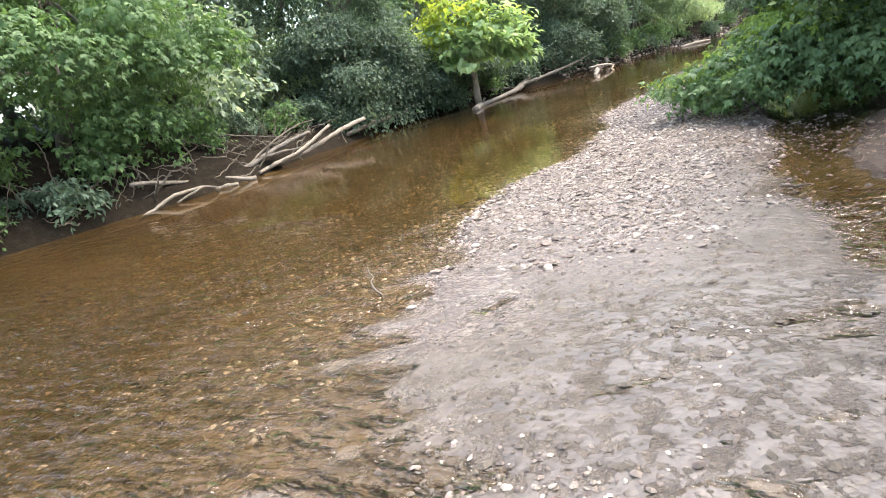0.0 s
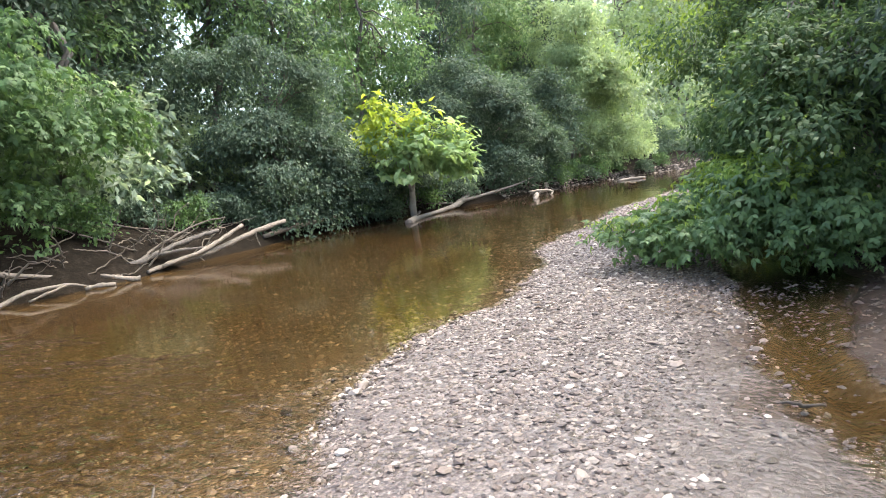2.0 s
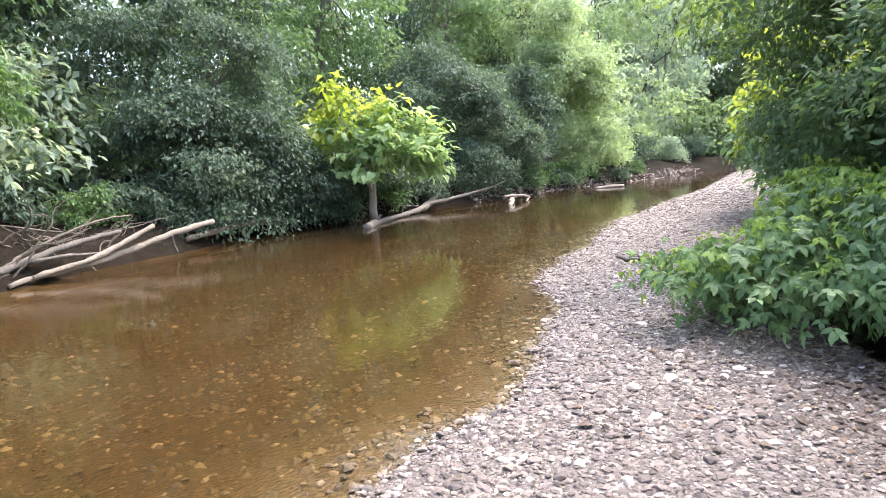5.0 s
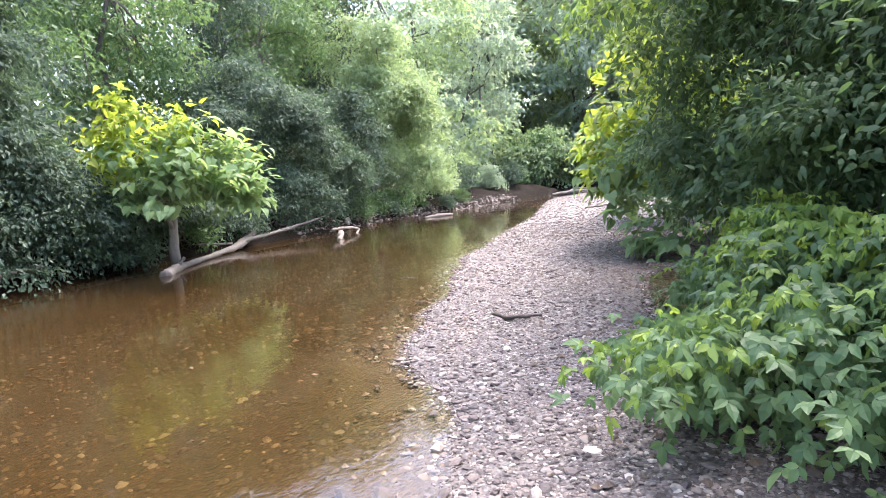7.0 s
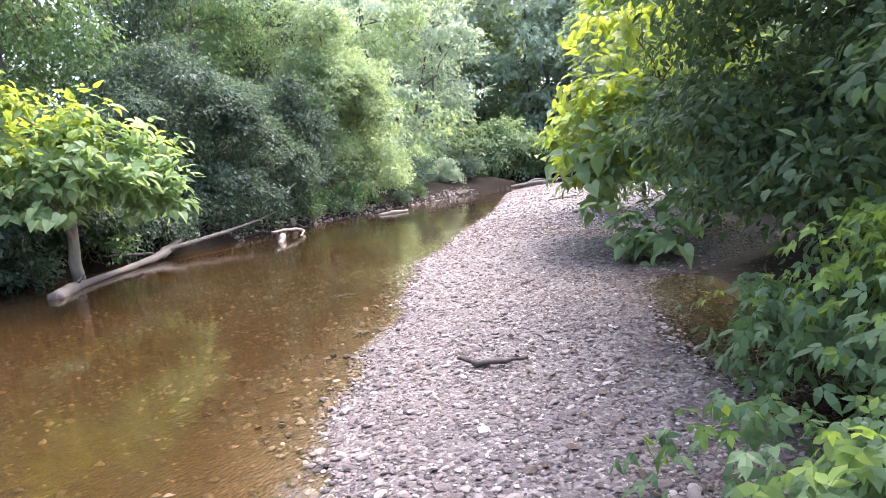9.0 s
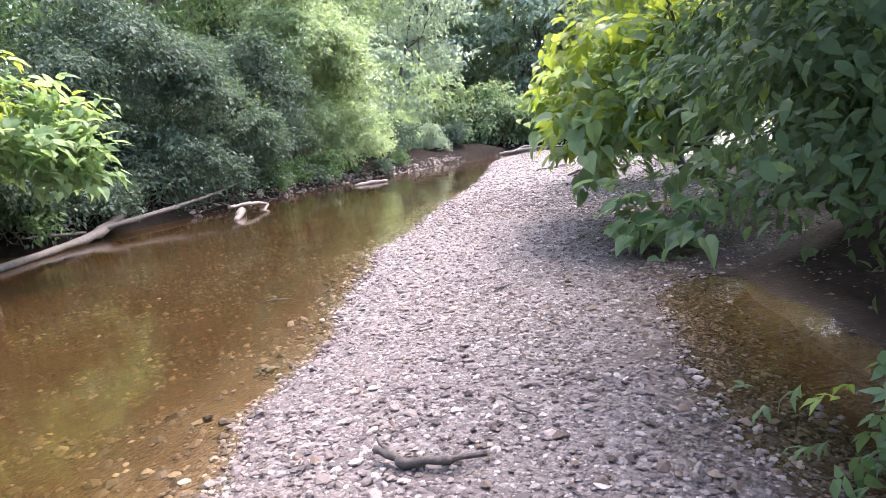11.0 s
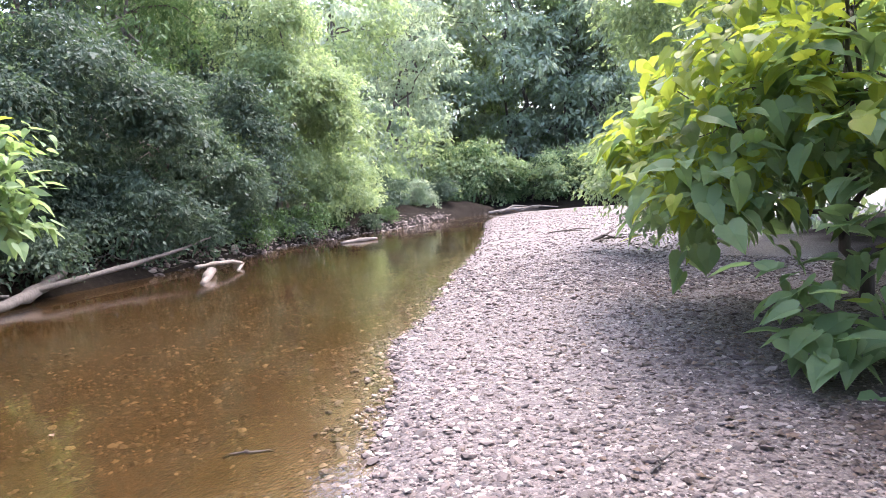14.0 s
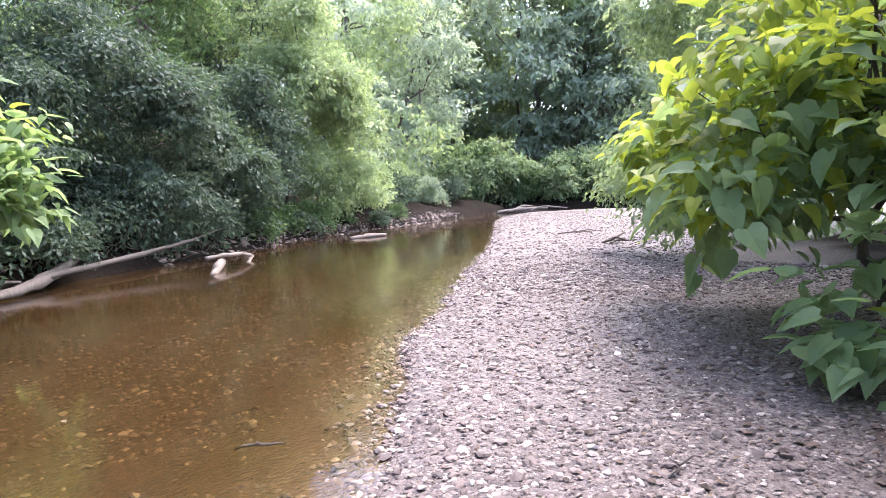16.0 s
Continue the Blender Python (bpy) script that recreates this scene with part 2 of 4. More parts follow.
def water_material():
    m, t, b = material("creek_water")
    p = position(t)
    mp = node(t, "ShaderNodeMapping", Scale=(1.0, 0.55, 1.0))
    t.links.new(p, mp.inputs["Vector"])
    ripple = noise_at(t, mp.outputs[0], 5.5, 3.0, 0.5)
    fine = noise_at(t, mp.outputs[0], 22.0, 2.0, 0.5)
    calm = ramp(t, noise_at(t, p, 0.35, 2.0), [(0.35, (0.25, 0.25, 0.25)), (0.65, (1, 1, 1))])
    h = sums(t, "ADD", ripple, sums(t, "MULTIPLY", fine, 0.22))
    h = sums(t, "MULTIPLY", h, calm)
    # a riffle where the water runs thin over the head of the bar
    sep = t.nodes.new("ShaderNodeSeparateXYZ")
    t.links.new(p, sep.inputs[0])
    rif = node(t, "ShaderNodeMapRange", From_Min=-3.2, From_Max=-6.0, To_Min=0.0, To_Max=1.0)
    t.links.new(sums(t, "ADD", sep.outputs["Y"], sums(t, "MULTIPLY", noise_at(t, p, 1.1, 3.0), 3.0)), rif.inputs["Value"])
    steep = node(t, "ShaderNodeMapping", Rotation=(0, 0, -0.67), Scale=(0.4, 1.0, 1.0))
    t.links.new(p, steep.inputs["Vector"])
    chop = node(t, "ShaderNodeBump", Strength=1.0, Distance=0.2)
    t.links.new(sums(t, "MULTIPLY", noise_at(t, steep.outputs[0], 8.0, 3.0, 0.55), rif.outputs[0]), chop.inputs["Height"])
    bp = node(t, "ShaderNodeBump", Strength=0.085, Distance=0.05)
    t.links.new(h, bp.inputs["Height"])
    t.links.new(chop.outputs[0], bp.inputs["Normal"])
    depth = t.nodes.new("ShaderNodeAttribute")
    depth.attribute_name = "depth"
    thick = node(t, "ShaderNodeMapRange", From_Min=0.0, From_Max=0.17)
    t.links.new(depth.outputs["Fac"], thick.inputs["Value"])
    clear = t.nodes.new("ShaderNodeBsdfTransparent")
    t.links.new(mixed(t, thick.outputs[0], (0.97, 0.94, 0.88), (0.72, 0.64, 0.43)), clear.inputs["Color"])
    murk = t.nodes.new("ShaderNodeBsdfDiffuse")
    t.links.new(ramp(t, noise_at(t, p, 0.6, 4.0), [(0.3, (0.03, 0.021, 0.012)), (0.7, (0.05, 0.035, 0.02))]), murk.inputs["Color"])
    body = t.nodes.new("ShaderNodeMixShader")
    t.links.new(sums(t, "MULTIPLY", thick.outputs[0], 0.19), body.inputs[0])
    t.links.new(clear.outputs[0], body.inputs[1])
    t.links.new(murk.outputs[0], body.inputs[2])
    gl = t.nodes.new("ShaderNodeBsdfGlossy")
    gl.inputs["Roughness"].default_value = 0.025
    t.links.new(bp.outputs[0], gl.inputs["Normal"])
    fr = node(t, "ShaderNodeFresnel", IOR=1.33)
    t.links.new(bp.outputs[0], fr.inputs["Normal"])
    top = t.nodes.new("ShaderNodeMixShader")
    t.links.new(fr.outputs[0], top.inputs[0])
    t.links.new(body.outputs[0], top.inputs[1])
    t.links.new(gl.outputs[0], top.inputs[2])
    t.links.new(top.outputs[0], t.nodes["Material Output"].inputs["Surface"])
    return m


WATER = water_material()


# ---- building helpers ----
def np_mesh(name, verts, faces, mat, smooth=False):
    """A mesh from arrays of corners and of faces with the same number of sides."""
    me = bpy.data.meshes.new(name)
    verts, faces = np.asarray(verts, np.float32), np.asarray(faces, np.int32)
    n, k = faces.shape
    me.vertices.add(len(verts))
    me.vertices.foreach_set("co", verts.ravel())
    me.loops.add(n * k)
    me.loops.foreach_set("vertex_index", faces.ravel())
    me.polygons.add(n)
    me.polygons.foreach_set("loop_start", np.arange(0, n * k, k, dtype=np.int32))
    me.polygons.foreach_set("use_smooth", np.full(n, smooth))
    me.update(calc_edges=True)
    me.materials.append(mat)
    return me


def part(name, mesh, parent, label="", kind=""):
    ob = new(name, mesh)
    ob.parent = parent
    return tagged(ob, label=label, kind=kind)


def base(name, x, y, z, label, category, group="", kind=""):
    ob = new(name)
    ob.location = (x, y, z)
    return tagged(ob, label, category, group, kind)


def unit(v):
    return v / np.maximum(np.linalg.norm(v, axis=-1, keepdims=True), 1e-9)


def lattice(x, y, seed):
    i, j = np.floor(x).astype(np.int64), np.floor(y).astype(np.int64)
    u, v = x - i, y - j
    u, v = u * u * (3 - 2 * u), v * v * (3 - 2 * v)

    def h(a, b):
        k = (a * 374761393 + b * 668265263 + seed * 974634917) & 0xFFFFFFFF
        k = ((k ^ (k >> 13)) * 1274126177) & 0xFFFFFFFF
        return ((k ^ (k >> 16)) & 0xFFFF) / 65535.0

    return (h(i, j) * (1 - u) + h(i + 1, j) * u) * (1 - v) + (h(i, j + 1) * (1 - u) + h(i + 1, j + 1) * u) * v - 0.5


def rough(x, y, size, seed=1):
    return lattice(x / size, y / size, seed) + 0.5 * lattice(2 * x / size, 2 * y / size, seed + 7) + 0.25 * lattice(4 * x / size, 4 * y / size, seed + 13)


def tube(points, radii, sides=7, wobble=0.12, seed=0):
    """Corners and faces of a bent, tapered limb; both ends are closed."""
    rng = np.random.default_rng(seed)
    pts, rad = np.array(points, float), np.array(radii, float)
    along = unit(np.gradient(pts, axis=0))
    ref = np.array([0.31, 0.17, 0.93]) if abs(along[0, 2]) < 0.8 else np.array([0.93, 0.2, 0.1])
    a = unit(np.cross(along, ref))
    b = np.cross(along, a)
    ang = np.linspace(0, 2 * np.pi, sides, endpoint=False)
    ring = rad[:, None] * (1 + wobble * rng.uniform(-1, 1, (len(pts), sides)))
    v = pts[:, None] + ring[..., None] * (np.cos(ang)[None, :, None] * a[:, None] + np.sin(ang)[None, :, None] * b[:, None])
    v = np.concatenate([v.reshape(-1, 3), pts[:1], pts[-1:]])
    f = []
    for i in range(len(pts) - 1):
        for j in range(sides):
            k = (j + 1) % sides
            f.append((i * sides + j, i * sides + k, (i + 1) * sides + k, (i + 1) * sides + j))
    n = len(pts) * sides
    for j in range(sides):
        k = (j + 1) % sides
        f.append((n, k, j, j))
        f.append((n + 1, n - sides + j, n - sides + k, n - sides + k))
    return v, f


def limb_mesh(name, limbs, mat):
    """One mesh of several limbs, each (points, radii)."""
    me = bpy.data.meshes.new(name)
    verts, faces, at = [], [], 0
    for i, (points, radii) in enumerate(limbs):
        v, f = tube(points, radii, 7 if radii[0] > 0.03 else 5, seed=i)
        verts += [tuple(p) for p in v]
        faces += [tuple(dict.fromkeys(k + at for k in q)) for q in f]
        at += len(v)
    me.from_pydata(verts, [], faces)
    me.shade_smooth()
    me.materials.append(mat)
    return me


def bend(a, b, steps, sag, seed, side=0.08):
    """Points from a to b on an uneven curve that rises or sags by sag."""
    rng = np.random.default_rng(seed)
    a, b = np.array(a, float), np.array(b, float)
    t = np.linspace(0, 1, steps)[:, None]
    length = np.linalg.norm(b - a)
    p = a + (b - a) * t
    p[:, 2] += sag * length * (4 * t * (1 - t))[:, 0]
    p[1:-1] += rng.normal(0, side * length / steps, (steps - 2, 3))
    return p


# leaves: outline and faces, one unit long along x
OVATE = (np.array([(0, 0, 0), (0.42, 0.27, 0.05), (1, 0, -0.1), (0.42, -0.27, 0.05)]), np.array([(0, 2, 1), (0, 3, 2)]))
LEAFLET = (np.array([(0, 0, 0), (0.22, 0.2, 0.04), (0.55, 0.25, 0.05), (1, 0, -0.14), (0.55, -0.25, 0.05), (0.22, -0.2, 0.04), (0.45, 0, 0)]),
           np.array([(0, 6, 1), (1, 6, 2), (2, 6, 3), (3, 6, 4), (4, 6, 5), (5, 6, 0)]))
HEART = (np.array([(0, 0, 0), (-0.1, 0.2, 0.07), (0.05, 0.38, 0.1), (0.34, 0.41, 0.06), (0.66, 0.25, -0.06), (1.02, 0, -0.34),
                   (0.66, -0.25, -0.06), (0.34, -0.41, 0.06), (0.05, -0.38, 0.1), (-0.1, -0.2, 0.07), (0.4, 0, -0.05)]),
         np.array([(i, 10, (i + 1) % 10) for i in range(10)])[:, ::-1])


POINTED = (np.array([(0, 0, 0), (0.25, 0.2, 0.04), (0.6, 0.2, 0.02), (1, 0, -0.16), (0.6, -0.2, 0.02), (0.25, -0.2, 0.04)]), np.array([(0, 5, 1), (1, 5, 4), (1, 4, 2), (2, 4, 3)]))


def fan(shape, spread, stalk):
    """A leaf of three leaflets: one at the end of the stalk and one to each side."""
    v, f = [], []
    for k, (a, size, off) in enumerate([(0.0, 1.0, stalk), (spread, 0.82, stalk * 0.5), (-spread, 0.82, stalk * 0.5)]):
        p = shape[0] * size * 0.8
        v.append(np.stack([p[:, 0] * math.cos(a) - p[:, 1] * math.sin(a) + off, p[:, 0] * math.sin(a) + p[:, 1] * math.cos(a), p[:, 2] - 0.1 * abs(a) * p[:, 0]], -1))
        f.append(shape[1] + k * len(p))
    return np.concatenate(v), np.concatenate(f)


TRIFOLIATE, TRIFOLIATE_FAR = fan(LEAFLET, 1.0, 0.25), fan(POINTED, 1.0, 0.25)


def lumps(rng, blobs):
    """Breaks each egg-shaped blob up into a thin core and a shell of overlapping, flattened clumps."""
    out = []
    for b in blobs:
        out.append(np.r_[b[:3], b[3:] * 0.55, 0, 0, 0])
        n = int(rng.integers(11, 16))
        u = unit(rng.normal(size=(n, 3)) + np.array([0, 0, 0.15]))
        k = rng.uniform(0.26, 0.5, n)
        for i in range(n):
            out.append(np.r_[b[:3] + b[3:] * u[i] * (1.08 - 0.7 * k[i]), b[3:] * k[i] * np.array([1.15, 1.15, 0.62]), u[i]])
    return np.array(out)


def crown_points(rng, blobs, count, shell=0.45, gaps=0.0):
    """Places and outward ways of sprays, spread over the upper and outer sides of the clumps of blobs (x, y, z, rx, ry, rz)."""
    bl = lumps(rng, np.array(blobs, float))
    w = (bl[:, 3] * bl[:, 4] + bl[:, 4] * bl[:, 5] + bl[:, 3] * bl[:, 5]) * np.where(np.abs(bl[:, 6:]).sum(1) > 0, rng.uniform(0.6, 1.25, len(bl)), 0.45)
    k = rng.choice(len(bl), count, p=w / w.sum())
    u = unit(rng.normal(size=(count, 3)) + 0.75 * bl[k, 6:9] + np.array([0, 0, 0.45]))
    ph = rng.uniform(0, 6.28, (len(bl), 4))[k]
    lump = 1 + 0.16 * np.sin(4 * u[:, 0] + 3 * u[:, 2] + ph[:, 0]) + 0.14 * np.sin(5 * u[:, 1] - 4 * u[:, 2] + ph[:, 1]) + 0.1 * np.sin(9 * u[:, 2] + 7 * u[:, 0] + ph[:, 2])
    r = lump * rng.uniform(0, 1, count) ** (shell * 0.5)
    shoot = np.where(rng.uniform(0, 1, count) < 0.1, rng.uniform(1.1, 1.4, count), 1.0)
    c = bl[k, :3] + bl[k, 3:6] * u * (r * shoot)[:, None]
    if gaps:
        hole = np.sin(1.9 * c[:, 0] + 0.2) + np.sin(2.1 * c[:, 1] + 1.3) + np.sin(2.2 * c[:, 2] + 0.4) + 0.7 * np.sin(4.1 * c[:, 0] + 3.3 * c[:, 2]) + rng.normal(0, 0.25, count)
        keep = hole > -2.9 + gaps
        c, u = c[keep], u[keep]
    return c, u


def leaf_frames(rng, centres, ways, per, spray, droop, flat):
    """Place, way and normal of each leaf of the sprays."""
    n = len(centres)
    d = unit(ways * np.array([1, 1, 0.4]) + rng.normal(0, 0.4, (n, 3)) - np.array([0, 0, droop]))
    t = rng.uniform(-0.6, 1, (n, per))
    pos = centres[:, None] + d[:, None] * (t * spray)[..., None] + rng.normal(0, spray * 0.28, (n, per, 3)) * np.array([1, 1, 0.3])
    pos[..., 2] -= droop * spray * 0.5 * np.maximum(t, 0) ** 2
    way = unit(d[:, None] + rng.normal(0, 0.7, (n, per, 3)) * np.array([1, 1, 0.7 if flat < 1.1 else 0.35]) - np.array([0, 0, 0.25 + droop * 0.4]))
    nor = unit(np.array([0, 0, flat]) + ways[:, None] * 0.9 + rng.normal(0, 0.36, (n, per, 3)))
    return pos.reshape(-1, 3), way.reshape(-1, 3), nor.reshape(-1, 3)


def leaf_axes(way, nor):
    b = unit(np.cross(nor, way))
    return way, b, np.cross(way, b)


def leaves_mesh(name, pos, way, nor, size, shape, mat):
    tv, tf = shape
    a, b, n = leaf_axes(way, nor)
    own = np.random.default_rng(len(pos))
    b = b * own.uniform(0.72, 1.12, (len(pos), 1))
    n = n * own.uniform(0.2, 2.0, (len(pos), 1))
    v = pos[:, None] + size[:, None, None] * (tv[None, :, :1] * a[:, None] + tv[None, :, 1:2] * b[:, None] + tv[None, :, 2:] * n[:, None])
    f = tf[None] + (np.arange(len(pos)) * len(tv))[:, None, None]
    return np_mesh(name, v.reshape(-1, 3), f.reshape(-1, tf.shape[1]), mat)


def tree(name, at, trunk_top, blobs, sprays, per, leaf, label, category, mat, shape=OVATE, bark=None, radius=0.12, spray=0.35, droop=0.3,
         flat=0.45, gaps=0.0, shell=0.45, limbs=9, singles=0, near=None, young=None, share=0.26, group="", lean=0.25, seed=1):
    """A tree or shrub: tapered trunk, limbs that reach into the crown, and a crown of single leaves in sprays.
    singles: how many leaves close to the point near are objects of their own."""
    rng = np.random.default_rng(seed)
    root = np.array(at, float)
    thing = base(name, *at, label, category, group)
    bl = np.array(blobs, float)
    bl[:, :3] -= root
    top = np.array(trunk_top, float) - root
    c, u = crown_points(rng, bl, sprays, shell, gaps)
    keep = c[:, 2] > 0.12 - root[2] - 0.05
    c, u = c[keep], u[keep]
    stem = bend((0, 0, -0.15), top, 8, 0.0, seed + 5, lean)
    part("trunk", limb_mesh("trunk", [(stem, np.linspace(radius, radius * 0.35, 8))], bark or BARK), thing)
    picks = c[rng.choice(len(c), limbs, replace=False)]
    for i, p in enumerate(picks):
        k = int(rng.integers(2, 8))
        pts = bend(stem[k], p, 7, 0.08, seed + 20 + i, 0.25)
        r0 = radius * (0.55 - 0.04 * k)
        twigs = [(pts, np.linspace(r0, 0.006, 7))]
        near_c = c[np.argsort(np.linalg.norm(c - pts[4], axis=1))[3:30:9]]
        twigs += [(bend(pts[4], q, 5, -0.03, seed + i * 7 + j, 0.2), np.linspace(r0 * 0.35, 0.004, 5)) for j, q in enumerate(near_c)]
        part("limb", limb_mesh("limb", twigs, bark or BARK), thing)
    pos, way, nor = leaf_frames(rng, c, u, per, spray, droop, flat)
    size = leaf * rng.uniform(0.6, 1.25, len(pos))
    # leaves high up and towards -x get a yellower colour, as if backlit
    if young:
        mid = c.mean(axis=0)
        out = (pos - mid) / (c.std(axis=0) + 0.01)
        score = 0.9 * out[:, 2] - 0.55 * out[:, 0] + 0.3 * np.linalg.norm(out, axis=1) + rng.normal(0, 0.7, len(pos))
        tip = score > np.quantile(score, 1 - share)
        part("young_leaves", leaves_mesh("young_leaves", pos[tip], way[tip], nor[tip], size[tip] * 0.8, shape, young), thing, "yellow-green leaves coloured as backlit, towards the top and left of the crown")
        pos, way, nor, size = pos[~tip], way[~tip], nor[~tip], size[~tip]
    if singles:
        d = np.linalg.norm(pos - (np.array(near) - root), axis=1)
        order = np.argsort(d)
        mesh = np_mesh("leaf", shape[0], shape[1], mat)
        for i in order[:singles]:
            a, b, n = leaf_axes(way[i], nor[i])
            o = part("leaf", mesh, thing)
            o.matrix_basis = Matrix.Translation(pos[i]) @ Matrix((a, b, n)).transposed().to_4x4() @ Matrix.Scale(size[i], 4)
        rest = order[singles:]
        pos, way, nor, size = pos[rest], way[rest], nor[rest], size[rest]
    part("crown", leaves_mesh("crown", pos, way, nor, size, TRIFOLIATE_FAR if shape is TRIFOLIATE else shape, mat), thing)
    return thing


# ---- the creek bed, gravel bar and banks: one sheet of ground ----
BANK_Y = [-40, -12, -6.3, -3.5, -1, 1.6, 7.5, 10, 15.4, 20.7, 27.5, 36, 43, 50, 60, 66]
BANK_X = [-10, -9.2, -8.8, -8.5, -8.3, -9.2, -10.4, -10.2, -10.0, -9.1, -8.6, -7.6, -5.2, -3.9, -1, 1.8]
EDGE_Y = [-40, -12, -9.5, -7.3, -6.8, -5.4, -4, -2.3, -1.3, 0.3, 0.9, 1.5, 2, 4.1, 5.5, 7, 8.4, 10.4, 12.5, 16.5, 25, 32, 38, 45, 50, 58, 64]
EDGE_X = [8, 4.8, 2.9, 1.5, 1.3, 0.75, 0.4, 0.65, 0.5, 0.38, 0.1, -0.4, -0.5, -0.62, -0.55, -0.75, -0.88, -1.0, -0.75, -0.55, 0.05, 0.25, 0.35, 0.45, 1.0, 3, 6]
IN_Y = [-40, -12, -6, -4.2, -2.5, 0, 2, 4.4, 6, 7.5, 8.8, 11.8, 14, 19, 24, 60]
IN_X = [10, 5.2, 4.0, 3.5, 3.2, 2.6, 2.35, 2.25, 2.45, 2.7, 2.65, 2.75, 3.5, 5.0, 9.0, 16]
GAP_Y = [-40, -4, -1, 2, 7, 10, 12, 60]
GAP_W = [0.6, 0.5, 1.2, 1.3, 1.1, 0.7, 0.4, 0.4]


def bank_x(y):
    return np.interp(y, BANK_Y, BANK_X) + 0.5 * rough(y, y * 0 + 3.3, 2.7, 5)


def edge_x(y):
    return np.interp(y, EDGE_Y, EDGE_X) + 0.16 * rough(y, y * 0 + 1.7, 0.8, 3)


def inner_x(y):
    return np.interp(y, IN_Y, IN_X) + 0.25 * rough(y, y * 0 + 8.1, 1.1, 9)


def ground_z(x, y):
    x, y = np.asarray(x, float), np.asarray(y, float)
    xl, xe, xi = bank_x(y), edge_x(y), inner_x(y)
    xi = np.maximum(xi, xe + 1.2)
    w = np.interp(y, GAP_Y, GAP_W)
    pool = np.clip((8.2 - y + 1.2 * rough(x, y, 0.9, 44)) / 3.0, 0, 1)
    pool = pool * pool * (3 - 2 * pool) * np.clip((y + 7.0) / 1.5, 0, 1)
    crest = np.interp(y, [-14, -9, -7, -5.5, -3, 10, 20, 30], [-0.004, 0.004, 0.014, 0.034, 0.06, 0.08, 0.2, 0.3])
    knots = [(xl - 40, 5.0 + 0 * y), (xl - 12, 2.6 + 0 * y), (xl - 3, 1.35 + 0 * y), (xl - 0.9, 0.75 + 0 * y), (xl - 0.2, 0.3 + 0 * y), (xl, 0 * y), (xl + 0.9, -0.26 + 0 * y),
             (0.5 * (xl + xe), -0.5 + 0 * y), (xe - 2.2, np.interp(y, [-8, -5.5], [-0.07, -0.32])), (xe - 0.5, np.interp(y, [-7.5, -5.5], [-0.012, -0.075])), (xe, 0 * y), (xe + 0.35, 0.6 * crest + 0.006), (0.5 * (xe + xi), crest), (xi - 0.4, 0.6 * crest),
             (xi, crest * 0.55 * (1 - pool)), (xi + 0.5 * w, 0.045 * (1 - pool) - 0.14 * pool), (xi + w, 0.1 * (1 - pool)), (xi + w + 0.8, 0.12 + 0 * y), (xi + w + 3, 0.4 + 0 * y), (xi + w + 6, 1.1 + 0 * y),
             (xi + w + 30, 3.0 + 0 * y)]
    z = np.full(x.shape, 5.0)
    for (xa, za), (xb, zb) in zip(knots, knots[1:]):
        s = np.clip((x - xa) / np.maximum(xb - xa, 1e-6), 0, 1)
        z = np.where(x >= xa, za + (zb - za) * s, z)
    z = np.where(x > knots[-1][0], knots[-1][1], z)
    # the bar ends at the bend, where the creek turns away behind it
    end = np.clip((y - 60 - 0.25 * np.maximum(x - 4, 0)) / 3, 0, 1)
    z = np.where(x > bank_x(y), z * (1 - end) - 0.3 * end, z)
    far = np.clip((y - 71 - 0.3 * np.maximum(x - 4, 0)) / 2.5, 0, 1)
    z = z * (1 - far) + far * (0.7 + np.clip((y - 74) / 30, 0, 1) * 5)
    z += 0.35 * rough(x, y, 3.1, 21) * np.clip((xl - x) / 2, 0, 1) + 0.12 * rough(x, y, 0.7, 23) * np.clip((xl - x) / 0.5, 0, 1)
    z += 0.03 * rough(0.3 * (0.78 * x + 0.62 * y), -0.62 * x + 0.78 * y, 0.22, 24) * np.clip((-5.4 - y) / 1.5, 0, 1) * np.clip((x - xe + 3.0) / 1.5, 0, 1) * np.clip((xe + 1.5 - x) / 1.5, 0.3, 1)
    z += 0.012 * rough(x, y, 0.45, 25) + 0.03 * rough(x, y, 1.6, 26) * np.clip((x - xe + 0.3) / 1.2, 0, 1) * np.clip((y + 10) / 6, 0.2, 1) + 0.05 * rough(x, y, 2.2, 28) * np.clip((xe - x) / 2, 0, 1)
    return z


